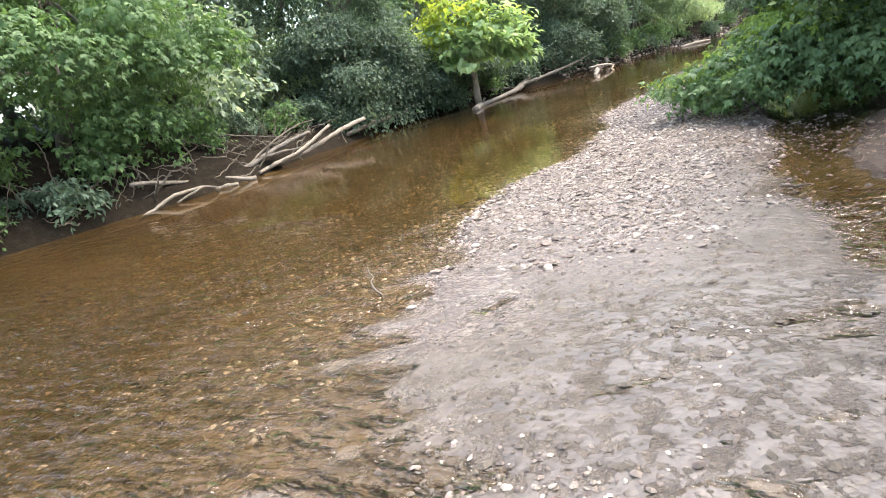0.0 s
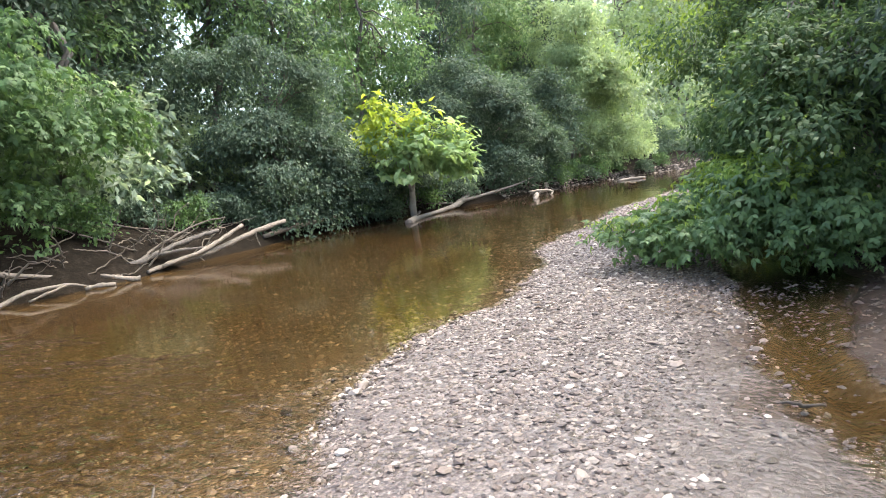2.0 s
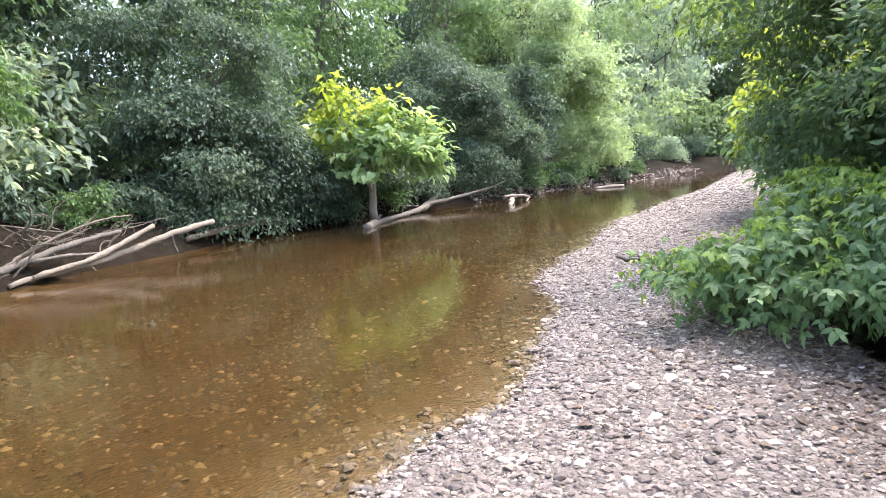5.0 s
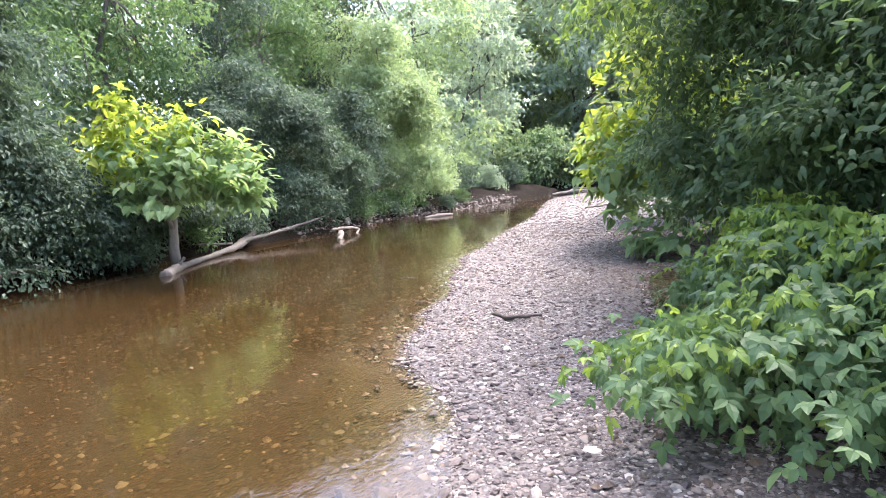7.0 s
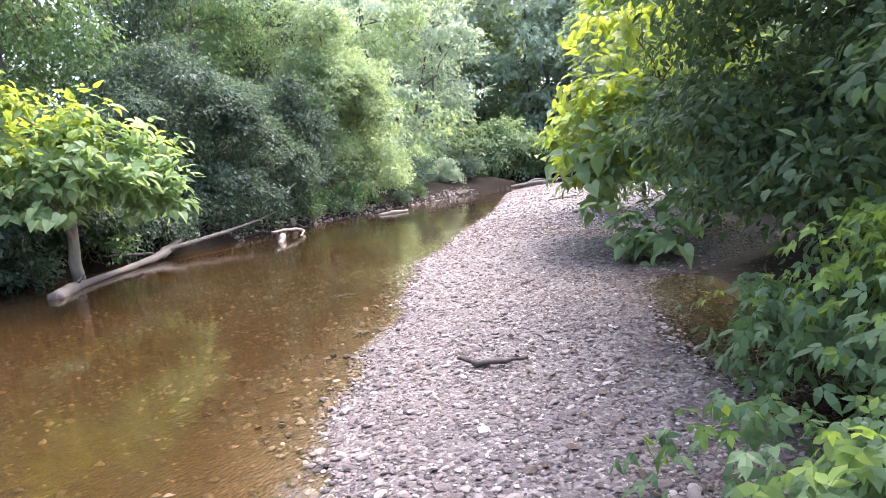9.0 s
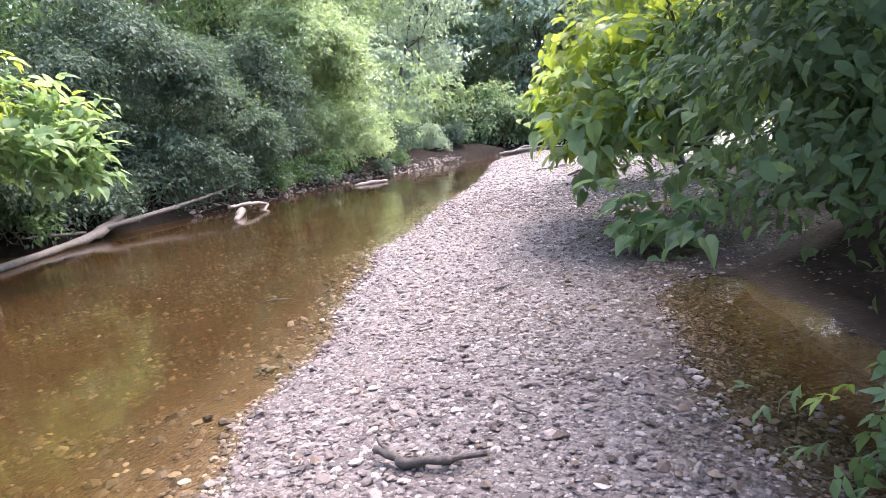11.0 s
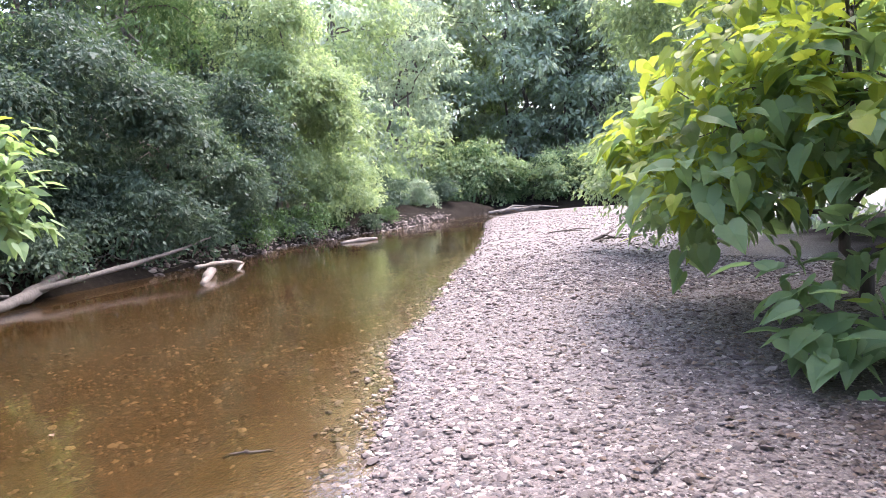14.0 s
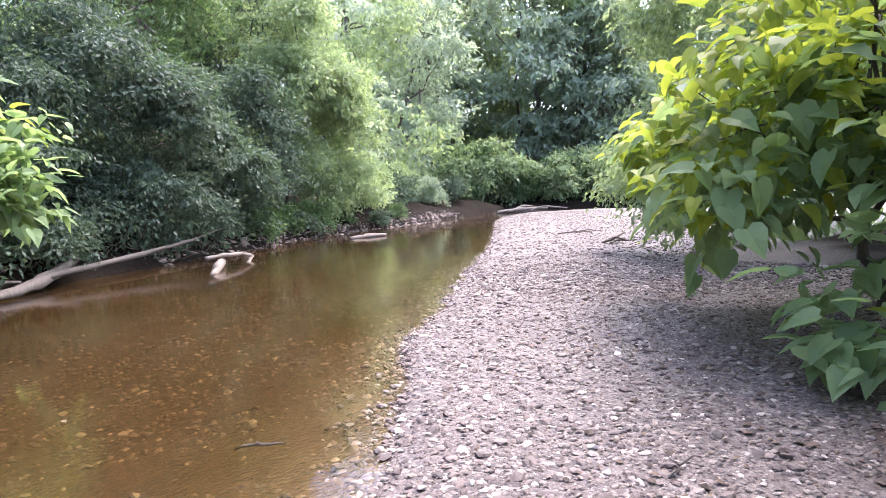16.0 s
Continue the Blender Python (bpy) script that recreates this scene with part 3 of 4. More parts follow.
def build_ground():
    xs = np.concatenate([[-1500, -400, -120, -60], np.arange(-40, -14, 1.3), np.arange(-14, -7, 0.22), np.arange(-7, -2.5, 0.3), np.arange(-2.5, 6, 0.115), np.arange(6, 20, 0.7), [22, 28, 40, 70, 150, 400, 1500]])
    ys = np.concatenate([[-1500, -400, -120, -60, -40, -30, -24, -19, -16], np.arange(-14, -10, 0.2), np.arange(-10, -4, 0.085), np.arange(-4, 16, 0.15), np.arange(16, 40, 0.4), np.arange(40, 82, 1.0), [84, 88, 94, 104, 130, 200, 450, 1500]])
    X, Y = np.meshgrid(xs, ys)
    Z = ground_z(X, Y)
    v = np.stack([X, Y, Z], -1).reshape(-1, 3)
    i = np.arange(len(ys) - 1)[:, None] * len(xs) + np.arange(len(xs) - 1)[None]
    f = np.stack([i, i + 1, i + 1 + len(xs), i + len(xs)], -1).reshape(-1, 4)
    me = np_mesh("ground", v, f, GROUND, True)
    # cover: soil on the banks, its colour darkened for shade; mud where the bar lies low
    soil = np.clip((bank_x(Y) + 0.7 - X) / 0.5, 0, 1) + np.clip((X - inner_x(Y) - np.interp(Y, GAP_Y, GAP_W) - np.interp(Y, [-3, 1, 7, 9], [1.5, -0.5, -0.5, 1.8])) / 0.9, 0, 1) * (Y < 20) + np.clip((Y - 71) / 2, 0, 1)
    sand = np.clip((-6.2 - Y + 1.3 * (X - 2.1) + 2.5 * rough(X, Y, 1.3, 31)) / 1.5, 0, 1) * np.clip((2 - Y) / 3, 0, 1)
    mud = np.clip((X - inner_x(Y) + np.interp(Y, [2, 5], [0.6, 0.3]) + 0.9 * rough(X, Y, 0.6, 33)) / 0.5, 0, 1) * np.clip((8.8 - Y) / 1.5, 0, 1) * np.clip((Y + 6.8) / 2, 0, 1)
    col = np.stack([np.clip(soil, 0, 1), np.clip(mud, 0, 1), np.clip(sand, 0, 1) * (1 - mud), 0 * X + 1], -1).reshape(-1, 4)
    at = me.attributes.new("cover", "FLOAT_COLOR", "POINT")
    at.data.foreach_set("color", col.astype(np.float32).ravel())
    return tagged(new("ground", me), "grey-pink gravel bar, silty creek bed and dark soil banks with shade in their colour", "ground", kind="structure")


ground = build_ground()
xs = np.concatenate([np.arange(-14, -7, 1.0), np.arange(-7, -2.5, 0.15), np.arange(-2.5, 6, 0.065), np.arange(6, 22, 1.2)])
ys = np.concatenate([[-60, -40, -30, -20, -16], np.arange(-13, -10, 0.4), np.arange(-10, -3, 0.06), np.arange(-3, 20, 0.25), np.arange(20, 90, 1.5)])
X, Y = np.meshgrid(xs, ys)


def riffle(x, y):
    """Standing ripples where the water runs thin over the head of the bar."""
    k = np.clip((-4.4 - y + 1.6 * rough(x, y, 1.5, 61)) / 2.2, 0, 1) * np.clip((x + 6.5) / 4, 0, 1) * np.clip((y + 12) / 2, 0, 1)
    u, v = 0.78 * x + 0.62 * y, -0.62 * x + 0.78 * y
    wave = rough(0.4 * u, v, 0.09, 62) + 0.7 * rough(0.5 * u, v, 0.15, 63) + 0.5 * rough(0.5 * u + 0.4 * v, v - 0.3 * u, 0.24, 64)
    return k * 0.017 * wave


i = np.arange(len(ys) - 1)[:, None] * len(xs) + np.arange(len(xs) - 1)[None]
sheet = np_mesh("water", np.stack([X, Y, riffle(X, Y)], -1).reshape(-1, 3), np.stack([i, i + 1, i + 1 + len(xs), i + len(xs)], -1).reshape(-1, 4), WATER, True)
sheet.attributes.new("depth", "FLOAT", "POINT").data.foreach_set("value", np.maximum(riffle(X, Y) - ground_z(X, Y), 0).astype(np.float32).ravel())
tagged(new("water", sheet), "shallow brown creek water with soft ripples", "water", kind="structure")

# ---- left bank: shrubs and trees over the water ----
tree("overhanging_tree", (-12.2, -3.2, 1.3), (-11.0, -2.8, 5.5),
     [(-10.4, -2.0, 4.1, 1.9, 2.2, 2.0), (-9.7, -4.6, 2.6, 1.5, 2.0, 1.9), (-9.6, -1.2, 3.4, 1.1, 1.3, 1.1), (-11.2, -7.0, 4.0, 2.3, 2.8, 3.2), (-9.8, -8.5, 2.2, 1.4, 2.2, 1.7), (-9.7, -2.6, 1.7, 0.7, 1.2, 0.7)],
     3400, 6, 0.19, "leafy boxelder tree hanging low over the creek", "tree", LEAF_BOUGH, TRIFOLIATE_FAR, radius=0.2, spray=0.5, droop=0.7, seed=11)
tree("honeysuckle_bush", (-12.0, 6.6, 1.0), (-11.6, 6.9, 3.6),
     [(-11.2, 6.7, 2.4, 1.6, 2.3, 1.7), (-10.5, 8.4, 1.6, 1.0, 1.4, 1.2), (-11.8, 6.2, 4.4, 2.0, 2.5, 1.9), (-10.8, 5.2, 1.2, 0.9, 1.3, 0.8), (-10.3, 7.2, 0.8, 0.8, 2.2, 0.55)],
     3000, 14, 0.14, "dark blue-green honeysuckle bush arching over the creek", "bush", LEAF_SHRUB, spray=0.5, droop=0.5, seed=12)
tree("catalpa_tree", (-9.3, 11.6, 0.1), (-8.9, 11.1, 3.2),
     [(-9.0, 10.8, 3.1, 1.4, 1.3, 0.95), (-8.1, 11.6, 2.65, 1.2, 1.2, 0.8), (-7.5, 12.0, 2.1, 0.7, 0.8, 0.6), (-9.6, 10.3, 3.7, 0.7, 0.8, 0.8), (-9.5, 10.0, 2.3, 0.9, 0.9, 0.7), (-8.9, 10.6, 1.75, 0.8, 0.8, 0.45), (-8.1, 11.5, 1.75, 0.7, 0.7, 0.4)],
     520, 5, 0.26, "young catalpa tree with large bright yellow-green leaves", "tree", LEAF_CATALPA, HEART, BARK_PALE, 0.15, 0.42, 0.15, 1.5, 0.0, 0.6, 9, 200, (-6.3, 8.0, 2.5), LEAF_BACKLIT, 0.36, lean=0.06, seed=13)
tree("honeysuckle_bush", (-12.6, 15.6, 1.2), (-12.2, 15.6, 4.0),
     [(-11.5, 14.6, 2.6, 1.6, 2.4, 2.0), (-11.7, 18.2, 3.2, 1.9, 2.6, 2.4), (-10.5, 16.4, 3.1, 0.9, 2.4, 0.6), (-11.0, 19.8, 2.2, 0.9, 1.8, 0.8), (-10.6, 15.2, 1.2, 0.9, 2.4, 0.7), (-10.2, 19.4, 1.15, 0.9, 2.2, 0.75)],
     2900, 14, 0.16, "dark green shrub behind a fallen log", "bush", LEAF_SHRUB, spray=0.55, droop=0.4, seed=14)
tree("honeysuckle_bush", (-11.6, 12.8, 0.8), (-11.2, 12.8, 2.2),
     [(-10.4, 12.0, 1.7, 0.9, 1.6, 0.6), (-10.2, 14.3, 1.5, 0.9, 1.6, 0.6), (-10.3, 9.6, 1.5, 0.8, 1.2, 0.5), (-10.0, 17.2, 1.0, 0.7, 1.6, 0.5)],
     1500, 12, 0.14, "low dark bush hanging over the undercut bank", "bush", LEAF_SHRUB, radius=0.06, spray=0.4, droop=0.6, seed=17)
tree("spreading_bush", (-11.3, 25.0, 1.0), (-11.0, 25.0, 5.5),
     [(-9.9, 23.0, 3.0, 2.0, 3.0, 2.4), (-10.4, 27.0, 4.6, 2.3, 3.2, 2.8), (-9.0, 28.2, 2.4, 1.2, 2.4, 1.2), (-11.2, 21.0, 5.2, 2.2, 2.6, 2.2), (-9.6, 24.6, 1.15, 1.0, 2.6, 0.7)],
     3800, 14, 0.19, "dense dark green bush at the water's edge", "bush", LEAF_SHRUB, spray=0.6, droop=0.4, seed=15)
tree("maple_tree", (-10.6, 35.0, 1.0), (-10.2, 35.0, 8.0),
     [(-9.0, 33.5, 6.6, 2.2, 2.8, 3.0), (-8.0, 36.5, 5.0, 1.8, 2.8, 2.6), (-9.6, 34.0, 9.8, 2.3, 2.8, 2.4), (-7.6, 37.5, 2.4, 1.5, 2.4, 1.3), (-7.6, 35.5, 7.4, 1.7, 2.4, 1.7)],
     3600, 13, 0.23, "light green maple leaning over the far bank", "tree", LEAF_LIGHT, radius=0.22, spray=0.65, droop=0.45, seed=16)

# ---- right bank ----
tree("boxelder_bush", (3.9, 1.1, 0.2), (3.6, 1.0, 1.7),
     [(3.4, 0.8, 0.95, 0.85, 1.5, 0.5), (2.45, -0.3, 0.7, 0.7, 0.7, 0.26), (4.0, -0.4, 0.95, 1.0, 0.9, 0.55), (1.75, -0.45, 0.62, 0.42, 0.4, 0.17), (2.05, 0.45, 0.5, 0.55, 0.5, 0.2), (2.7, 0.9, 0.9, 0.5, 0.9, 0.4), (3.1, -0.3, 0.85, 0.7, 0.7, 0.45),
      (1.75, 0.75, 0.42, 0.28, 0.3, 0.13), (2.4, 2.1, 0.55, 0.2, 0.4, 0.2), (2.75, -1.0, 0.66, 0.35, 0.35, 0.15), (3.3, 0.3, 0.75, 0.6, 0.9, 0.3), (3.9, -0.2, 0.75, 0.8, 0.8, 0.45)],
     2300, 5, 0.13, "dense boxelder bush leaning out over the gravel", "bush", LEAF_BOX, TRIFOLIATE, radius=0.04, spray=0.3, droop=0.7, flat=1.0, limbs=14, young=LEAF_YELLOWISH, share=0.16, singles=300, near=(1.4, -1.2, 0.8), seed=21)
tree("elm_tree", (4.8, 3.2, 0.4), (4.0, 3.2, 4.4),
     [(3.0, 2.6, 2.5, 1.0, 1.9, 1.1), (3.3, 3.2, 3.9, 1.9, 2.3, 1.4), (3.2, 4.3, 2.1, 0.8, 1.3, 0.7), (3.0, 3.4, 1.4, 0.6, 1.1, 0.35), (4.4, 2.0, 2.6, 1.2, 1.6, 1.2), (3.7, 0.7, 2.2, 0.9, 1.3, 0.9), (4.3, -0.6, 2.2, 1.0, 1.0, 1.0), (3.1, 1.6, 1.7, 0.6, 1.0, 0.5)],
     3400, 13, 0.105, "shady small-leaved tree leaning over the gravel bar", "tree", LEAF_ELM, POINTED, radius=0.09, spray=0.36, droop=0.35, flat=0.9, limbs=16, young=LEAF_YELLOWISH, share=0.16, seed=25)
tree("catalpa_bush", (4.6, 10.8, 0.2), (4.0, 10.4, 2.8),
     [(3.0, 10.5, 2.0, 1.1, 1.5, 1.0), (2.8, 11.7, 1.9, 0.9, 1.2, 1.0), (3.3, 10.2, 3.4, 1.3, 1.8, 1.3), (3.05, 8.3, 0.6, 0.5, 0.55, 0.42), (5.0, 10.2, 2.9, 1.5, 1.8, 1.4), (3.6, 8.8, 2.3, 0.9, 1.0, 0.9), (2.5, 9.7, 1.3, 0.5, 0.6, 0.45), (3.6, 8.5, 1.15, 0.5, 0.6, 0.4)],
     760, 5, 0.27, "catalpa bush with large heart-shaped yellow-green leaves", "bush", LEAF_CATALPA, HEART, BARK, 0.09, 0.42, 0.12, 1.8, 0.0, 0.6, 16, 300, (1.6, 8.0, 1.7), LEAF_BACKLIT, 0.46, seed=22)
tree("boxelder_tree", (6.0, 18.0, 0.5), (5.6, 18.0, 5.0), [(4.6, 17.6, 3.6, 1.6, 2.2, 2.2), (4.0, 19.2, 2.0, 0.9, 1.8, 1.2), (5.8, 17.0, 6.0, 2.2, 2.6, 2.2)],
     2100, 13, 0.15, "light green tree beside the gravel bar", "tree", LEAF_LIGHT, spray=0.5, droop=0.5, seed=23)
tree("boxelder_tree", (6.4, 4.2, 0.8), (6.0, 4.4, 6.0), [(5.4, 3.6, 3.2, 1.9, 2.6, 2.4), (4.8, 5.0, 5.4, 2.4, 3.0, 1.9), (6.2, 0.4, 3.0, 1.9, 2.2, 2.2), (7.2, -3.5, 3.2, 1.9, 2.4, 2.6), (4.9, 5.0, 1.7, 0.8, 1.2, 1.0), (5.3, 6.6, 2.0, 1.0, 1.3, 1.5)],
     3600, 13, 0.15, "shady tree behind the bushes on the near bank", "tree", LEAF_SHRUB, radius=0.2, spray=0.45, droop=0.4, seed=24)


# ---- undergrowth and woods ----
def shrub(seed, label, mat):
    rng = np.random.default_rng(seed)
    blobs = [(rng.uniform(-1.2, 1.2), rng.uniform(-1.3, 1.3), rng.uniform(0.7, 2.4), rng.uniform(0.8, 1.3), rng.uniform(0.8, 1.4), rng.uniform(0.6, 1.0)) for _ in range(6)]
    return tree("understory_shrub", (0, 0, 0), (0.2, 0.1, 2.4), blobs, 600, 9, 0.22, label, "bush", mat, radius=0.05, spray=0.5, droop=0.35, limbs=5, group="undergrowth on the banks", seed=seed)


def wood(seed, label, mat, h=15.0, gaps=1.5, sprays=1300, leaf=0.4):
    rng = np.random.default_rng(seed)
    blobs = [(rng.uniform(-2.4, 2.4), rng.uniform(-2.4, 2.4), h * f, h * 0.17 * rng.uniform(0.8, 1.3), h * 0.17 * rng.uniform(0.8, 1.3), h * 0.12) for f in (0.1, 0.22, 0.35, 0.45, 0.55, 0.66, 0.76, 0.86, 0.95)]
    return tree("woodland_tree", (0, 0, 0), (0.3, 0.2, h * 0.85), blobs, sprays, 8, leaf, label, "tree", mat, radius=0.2, spray=0.9, droop=0.45, gaps=gaps, limbs=9, group="woods along the creek", seed=seed)


def scatter(kinds, spots, seed):
    rng = np.random.default_rng(seed)
    for k, (x, y, s) in enumerate(spots):
        m = pose(x, y, float(ground_z(x, y)) - 0.1, 0, 0, rng.uniform(0, 360)) @ Matrix.Scale(s, 4)
        ob = kinds[k] if k < len(kinds) else copy_thing(kinds[k % len(kinds)], m)
        ob.matrix_basis = m


rng = np.random.default_rng(5)
bank_spots = [(float(bank_x(np.array(y))) - 2.6 - rng.uniform(0, 0.9), y, rng.uniform(0.8, 1.1)) for y in (-11, 4.4, 11.5, 31.0, 41.5, 45.0, 48.5, 52.0, 56.0, 61.0)]
bank_spots += [(-14.2, -1.0, 1.3), (-14.5, 3.2, 1.4), (-13.8, 10.0, 1.2)]
bank_spots += [(8.0, 13.0, 1.1), (-14.6, 21.0, 1.5), (-14.4, 27.0, 1.6), (-13.8, 33.0, 1.6), (-13.0, 39.0, 1.6), (9.0, 80.0, 1.8), (14.5, 82.0, 1.8), (-13.0, 1.0, 1.35)]
scatter([shrub(41, "dark green streamside shrub", LEAF_SHRUB), shrub(42, "light green streamside shrub", LEAF_LIGHT), shrub(43, "mid-green leafy shrub on the bank", LEAF_HAZED)], bank_spots, 6)
bend_spots = [(-4 + 2.6 * k + rng.uniform(-0.6, 0.6), 74.5 + 0.3 * max(2.6 * k - 8, 0) + rng.uniform(-0.8, 1.2), rng.uniform(1.5, 2.3)) for k in range(11)]
scatter([shrub(44, "light green shrub on the bank at the bend", LEAF_LIGHT), shrub(45, "leafy green shrub on the bank at the bend", LEAF_BOX)], bend_spots, 12)
front = [(-14.8 - rng.uniform(0, 1.2), -11 + 7.2 * k + rng.uniform(-1, 1), rng.uniform(0.75, 0.95)) for k in range(8)] + [(-12.6, -8.5, 0.7), (-12.9, 0.6, 0.72), (-16.8, -2.0, 0.9), (-15.6, 3.6, 0.85), (-17.2, 10.0, 0.9), (-17.6, 6.4, 0.95)]
scatter([wood(31, "tall woodland tree with a loose green crown", LEAF_BOX, sprays=1900, leaf=0.3), wood(32, "tall woodland tree with dark dense leaves", LEAF_SHRUB, sprays=1900, leaf=0.3)], front, 7)
back = [(-20.5 - rng.uniform(0, 2), -9 + 7.4 * k + rng.uniform(-1, 1), rng.uniform(0.9, 1.15)) for k in range(9)]
back += [(12.5, 0, 0.85), (12, 27, 0.9), (9.2, -5.5, 0.72), (9.0, 1.5, 0.75), (8.8, 8.0, 0.75), (9.0, 14.5, 0.8), (9.4, 21.5, 0.8), (9.5, -14, 0.7), (-3, -25, 0.9)]
scatter([wood(33, "tall light green woodland tree", LEAF_LIGHT), wood(36, "tall woodland tree standing back from the creek", LEAF_HAZED)], back, 10)
far = [(-20 + 4.2 * k + rng.uniform(-1, 1), 92 + 6 * (k % 3) + rng.uniform(-2, 2), rng.uniform(1.85, 2.25)) for k in range(12)]
far += [(13, 92, 1.85), (17.5, 96, 1.9), (-16.5, 44, 1.2), (-14, 52, 1.3), (-12, 60, 1.35), (-18, 36, 1.15), (-8, 70, 1.4)]
far += [(-14 + 11 * k + rng.uniform(-1, 1), 116 + rng.uniform(-2, 2), rng.uniform(1.5, 1.9)) for k in range(4)]
scatter([wood(34, "tall grey-green tree beyond the bend", LEAF_HAZED, gaps=1.95, sprays=1250, leaf=0.42), wood(35, "tall light green tree beyond the bend", LEAF_LIGHT, gaps=1.75, sprays=1250, leaf=0.42), wood(37, "broad light green tree beyond the bend", LEAF_LIGHT, gaps=1.75, sprays=1250, leaf=0.42)], far, 9)


def plant(seed, label, mat):
    rng = np.random.default_rng(seed)
    blobs = [(rng.uniform(-0.4, 0.4), rng.uniform(-0.6, 0.6), rng.uniform(0.2, 0.7), rng.uniform(0.3, 0.5), rng.uniform(0.35, 0.6), rng.uniform(0.2, 0.4)) for _ in range(3)]
    return tree("bank_plant", (0, 0, 0), (0.05, 0.0, 0.6), blobs, 200, 8, 0.13, label, "plant", mat, radius=0.015, spray=0.28, droop=0.5, limbs=4, group="leafy plants on the cut bank", seed=seed)


spots = [(float(bank_x(np.array(y))) - rng.uniform(0.1, 0.9) - (0.9 if -2 < y < 4.5 else 0.0), y, rng.uniform(0.8, 1.4)) for y in list(np.arange(5.0, 8.2, 1.1)) + [9.3, 10.6, 13.2] + list(np.arange(24.5, 34, 1.6)) + [-5.0, -6.4, -7.8, -1.2, 0.8, 2.2, 3.6, 37.0, 39.5, 43.0]]
scatter([plant(51, "low green leafy plant on the bank", LEAF_SHRUB), plant(52, "low mid-green plant on the bank", LEAF_BOUGH)], spots, 8)


# ---- driftwood ----
def driftwood(name, at, limbs, label, mat=DRIFT, category="log", part_name="branch"):
    """A heap or log whose pieces are (points, radii), the first being the main stem."""
    thing = base(name, *at, label, category)
    slim = 0.78 if name in ("fallen_log", "dead_branch", "driftwood_piece") else 1.0
    for k, (pts, radii) in enumerate(limbs):
        pts = np.array(pts, float) - np.array(at)
        fine = np.linspace(0, len(pts) - 1, 4 * len(pts) - 3)
        pts = np.stack([np.interp(fine, np.arange(len(pts)), pts[:, j]) for j in range(3)], -1)
        pts[1:-1] = (pts[:-2] + 2 * pts[1:-1] + pts[2:]) / 4 + np.random.default_rng(k).normal(0, 0.012, (len(pts) - 2, 3))
        part("stem" if k == 0 else part_name, limb_mesh(part_name, [(pts, slim * np.interp(fine, np.linspace(0, fine[-1], len(radii)), radii) * np.random.default_rng(k + 40).uniform(0.8, 1.18, len(fine)))], mat), thing)
    return thing


driftwood("fallen_log", (-9.0, 0.3, 0.15), [
    ([(-8.75, -0.3, 0.06), (-8.9, 0.34, 0.15), (-9.0, 1.43, 0.2), (-9.05, 2.38, 0.34), (-9.1, 3.26, 0.52), (-9.3, 4.63, 0.66)], (0.05, 0.085, 0.1, 0.085)),
    ([(-9.05, 3.2, 0.5), (-9.1, 3.3, 0.3), (-9.0, 3.3, 0.12)], (0.03, 0.012)), ([(-9.0, 1.2, 0.2), (-8.85, 1.3, 0.05)], (0.025, 0.012))],
    "pale barkless log leaning on the bank")
driftwood("fallen_log", (-9.0, -1.4, 0.15), [
    ([(-8.8, -1.9, 0.12), (-8.95, -1.42, 0.18), (-9.0, -0.77, 0.26), (-9.0, -0.22, 0.29), (-9.1, 0.7, 0.51), (-9.15, 1.54, 0.64), (-9.2, 2.12, 0.7)], (0.045, 0.08, 0.1, 0.08, 0.06)),
    ([(-9.0, 0.2, 0.38), (-8.95, 0.9, 0.4), (-8.95, 1.5, 0.36)], (0.045, 0.03))], "pale forked driftwood log", DRIFT_MID)
driftwood("fallen_log", (-8.9, 0.1, 0.12), [([(-8.8, 0.12, 0.12), (-8.9, 1.41, 0.3), (-8.95, 2.06, 0.52), (-9.0, 2.75, 0.75)], (0.05, 0.075, 0.065))], "pale driftwood limb crossing other logs")
driftwood("dead_branch", (-9.2, 0.1, 0.4), [([(-9.1, -0.2, 0.3), (-9.2, 0.09, 0.44), (-9.2, 0.89, 0.76), (-9.25, 1.67, 0.95), (-9.3, 2.49, 1.0)], (0.04, 0.045, 0.03, 0.02)),
    ([(-9.2, 0.5, 0.6), (-9.3, 1.1, 0.66), (-9.3, 1.6, 0.84)], (0.03, 0.015))], "thin grey dead branch above the log pile", DRIFT_DARK, "branch")
driftwood("dead_branch", (-8.8, -3.0, 0.5), [([(-8.8, -3.6, 0.62), (-8.8, -3.08, 0.55), (-8.8, -2.61, 0.42), (-8.8, -1.77, 0.24), (-8.85, -0.91, 0.22)], (0.05, 0.06, 0.05, 0.04))], "pale driftwood branch at the waterline", DRIFT, "branch")
driftwood("dead_branch", (-8.4, -3.0, 0.1), [([(-8.35, -3.9, -0.08), (-8.4, -3.36, 0.06), (-8.4, -2.96, 0.2), (-8.4, -2.24, 0.19), (-8.4, -1.86, 0.08)], (0.045, 0.055, 0.05, 0.03)),
    ([(-8.35, -2.96, 0.02), (-8.35, -2.65, 0.1), (-8.36, -2.27, 0.18)], (0.03, 0.035))], "pale bent branch rising from the water", DRIFT, "branch")
driftwood("driftwood_stub", (-8.4, -1.3, 0.1), [([(-8.5, -1.5, 0.22), (-8.4, -1.31, 0.17), (-8.35, -1.02, 0.06), (-8.3, -0.8, 0.02)], (0.03, 0.05, 0.07)), ([(-8.4, -1.9, 0.04), (-8.3, -1.6, 0.05), (-8.3, -1.35, 0.02)], (0.04, 0.05))], "broken driftwood stub in the shallows", DRIFT, "driftwood")
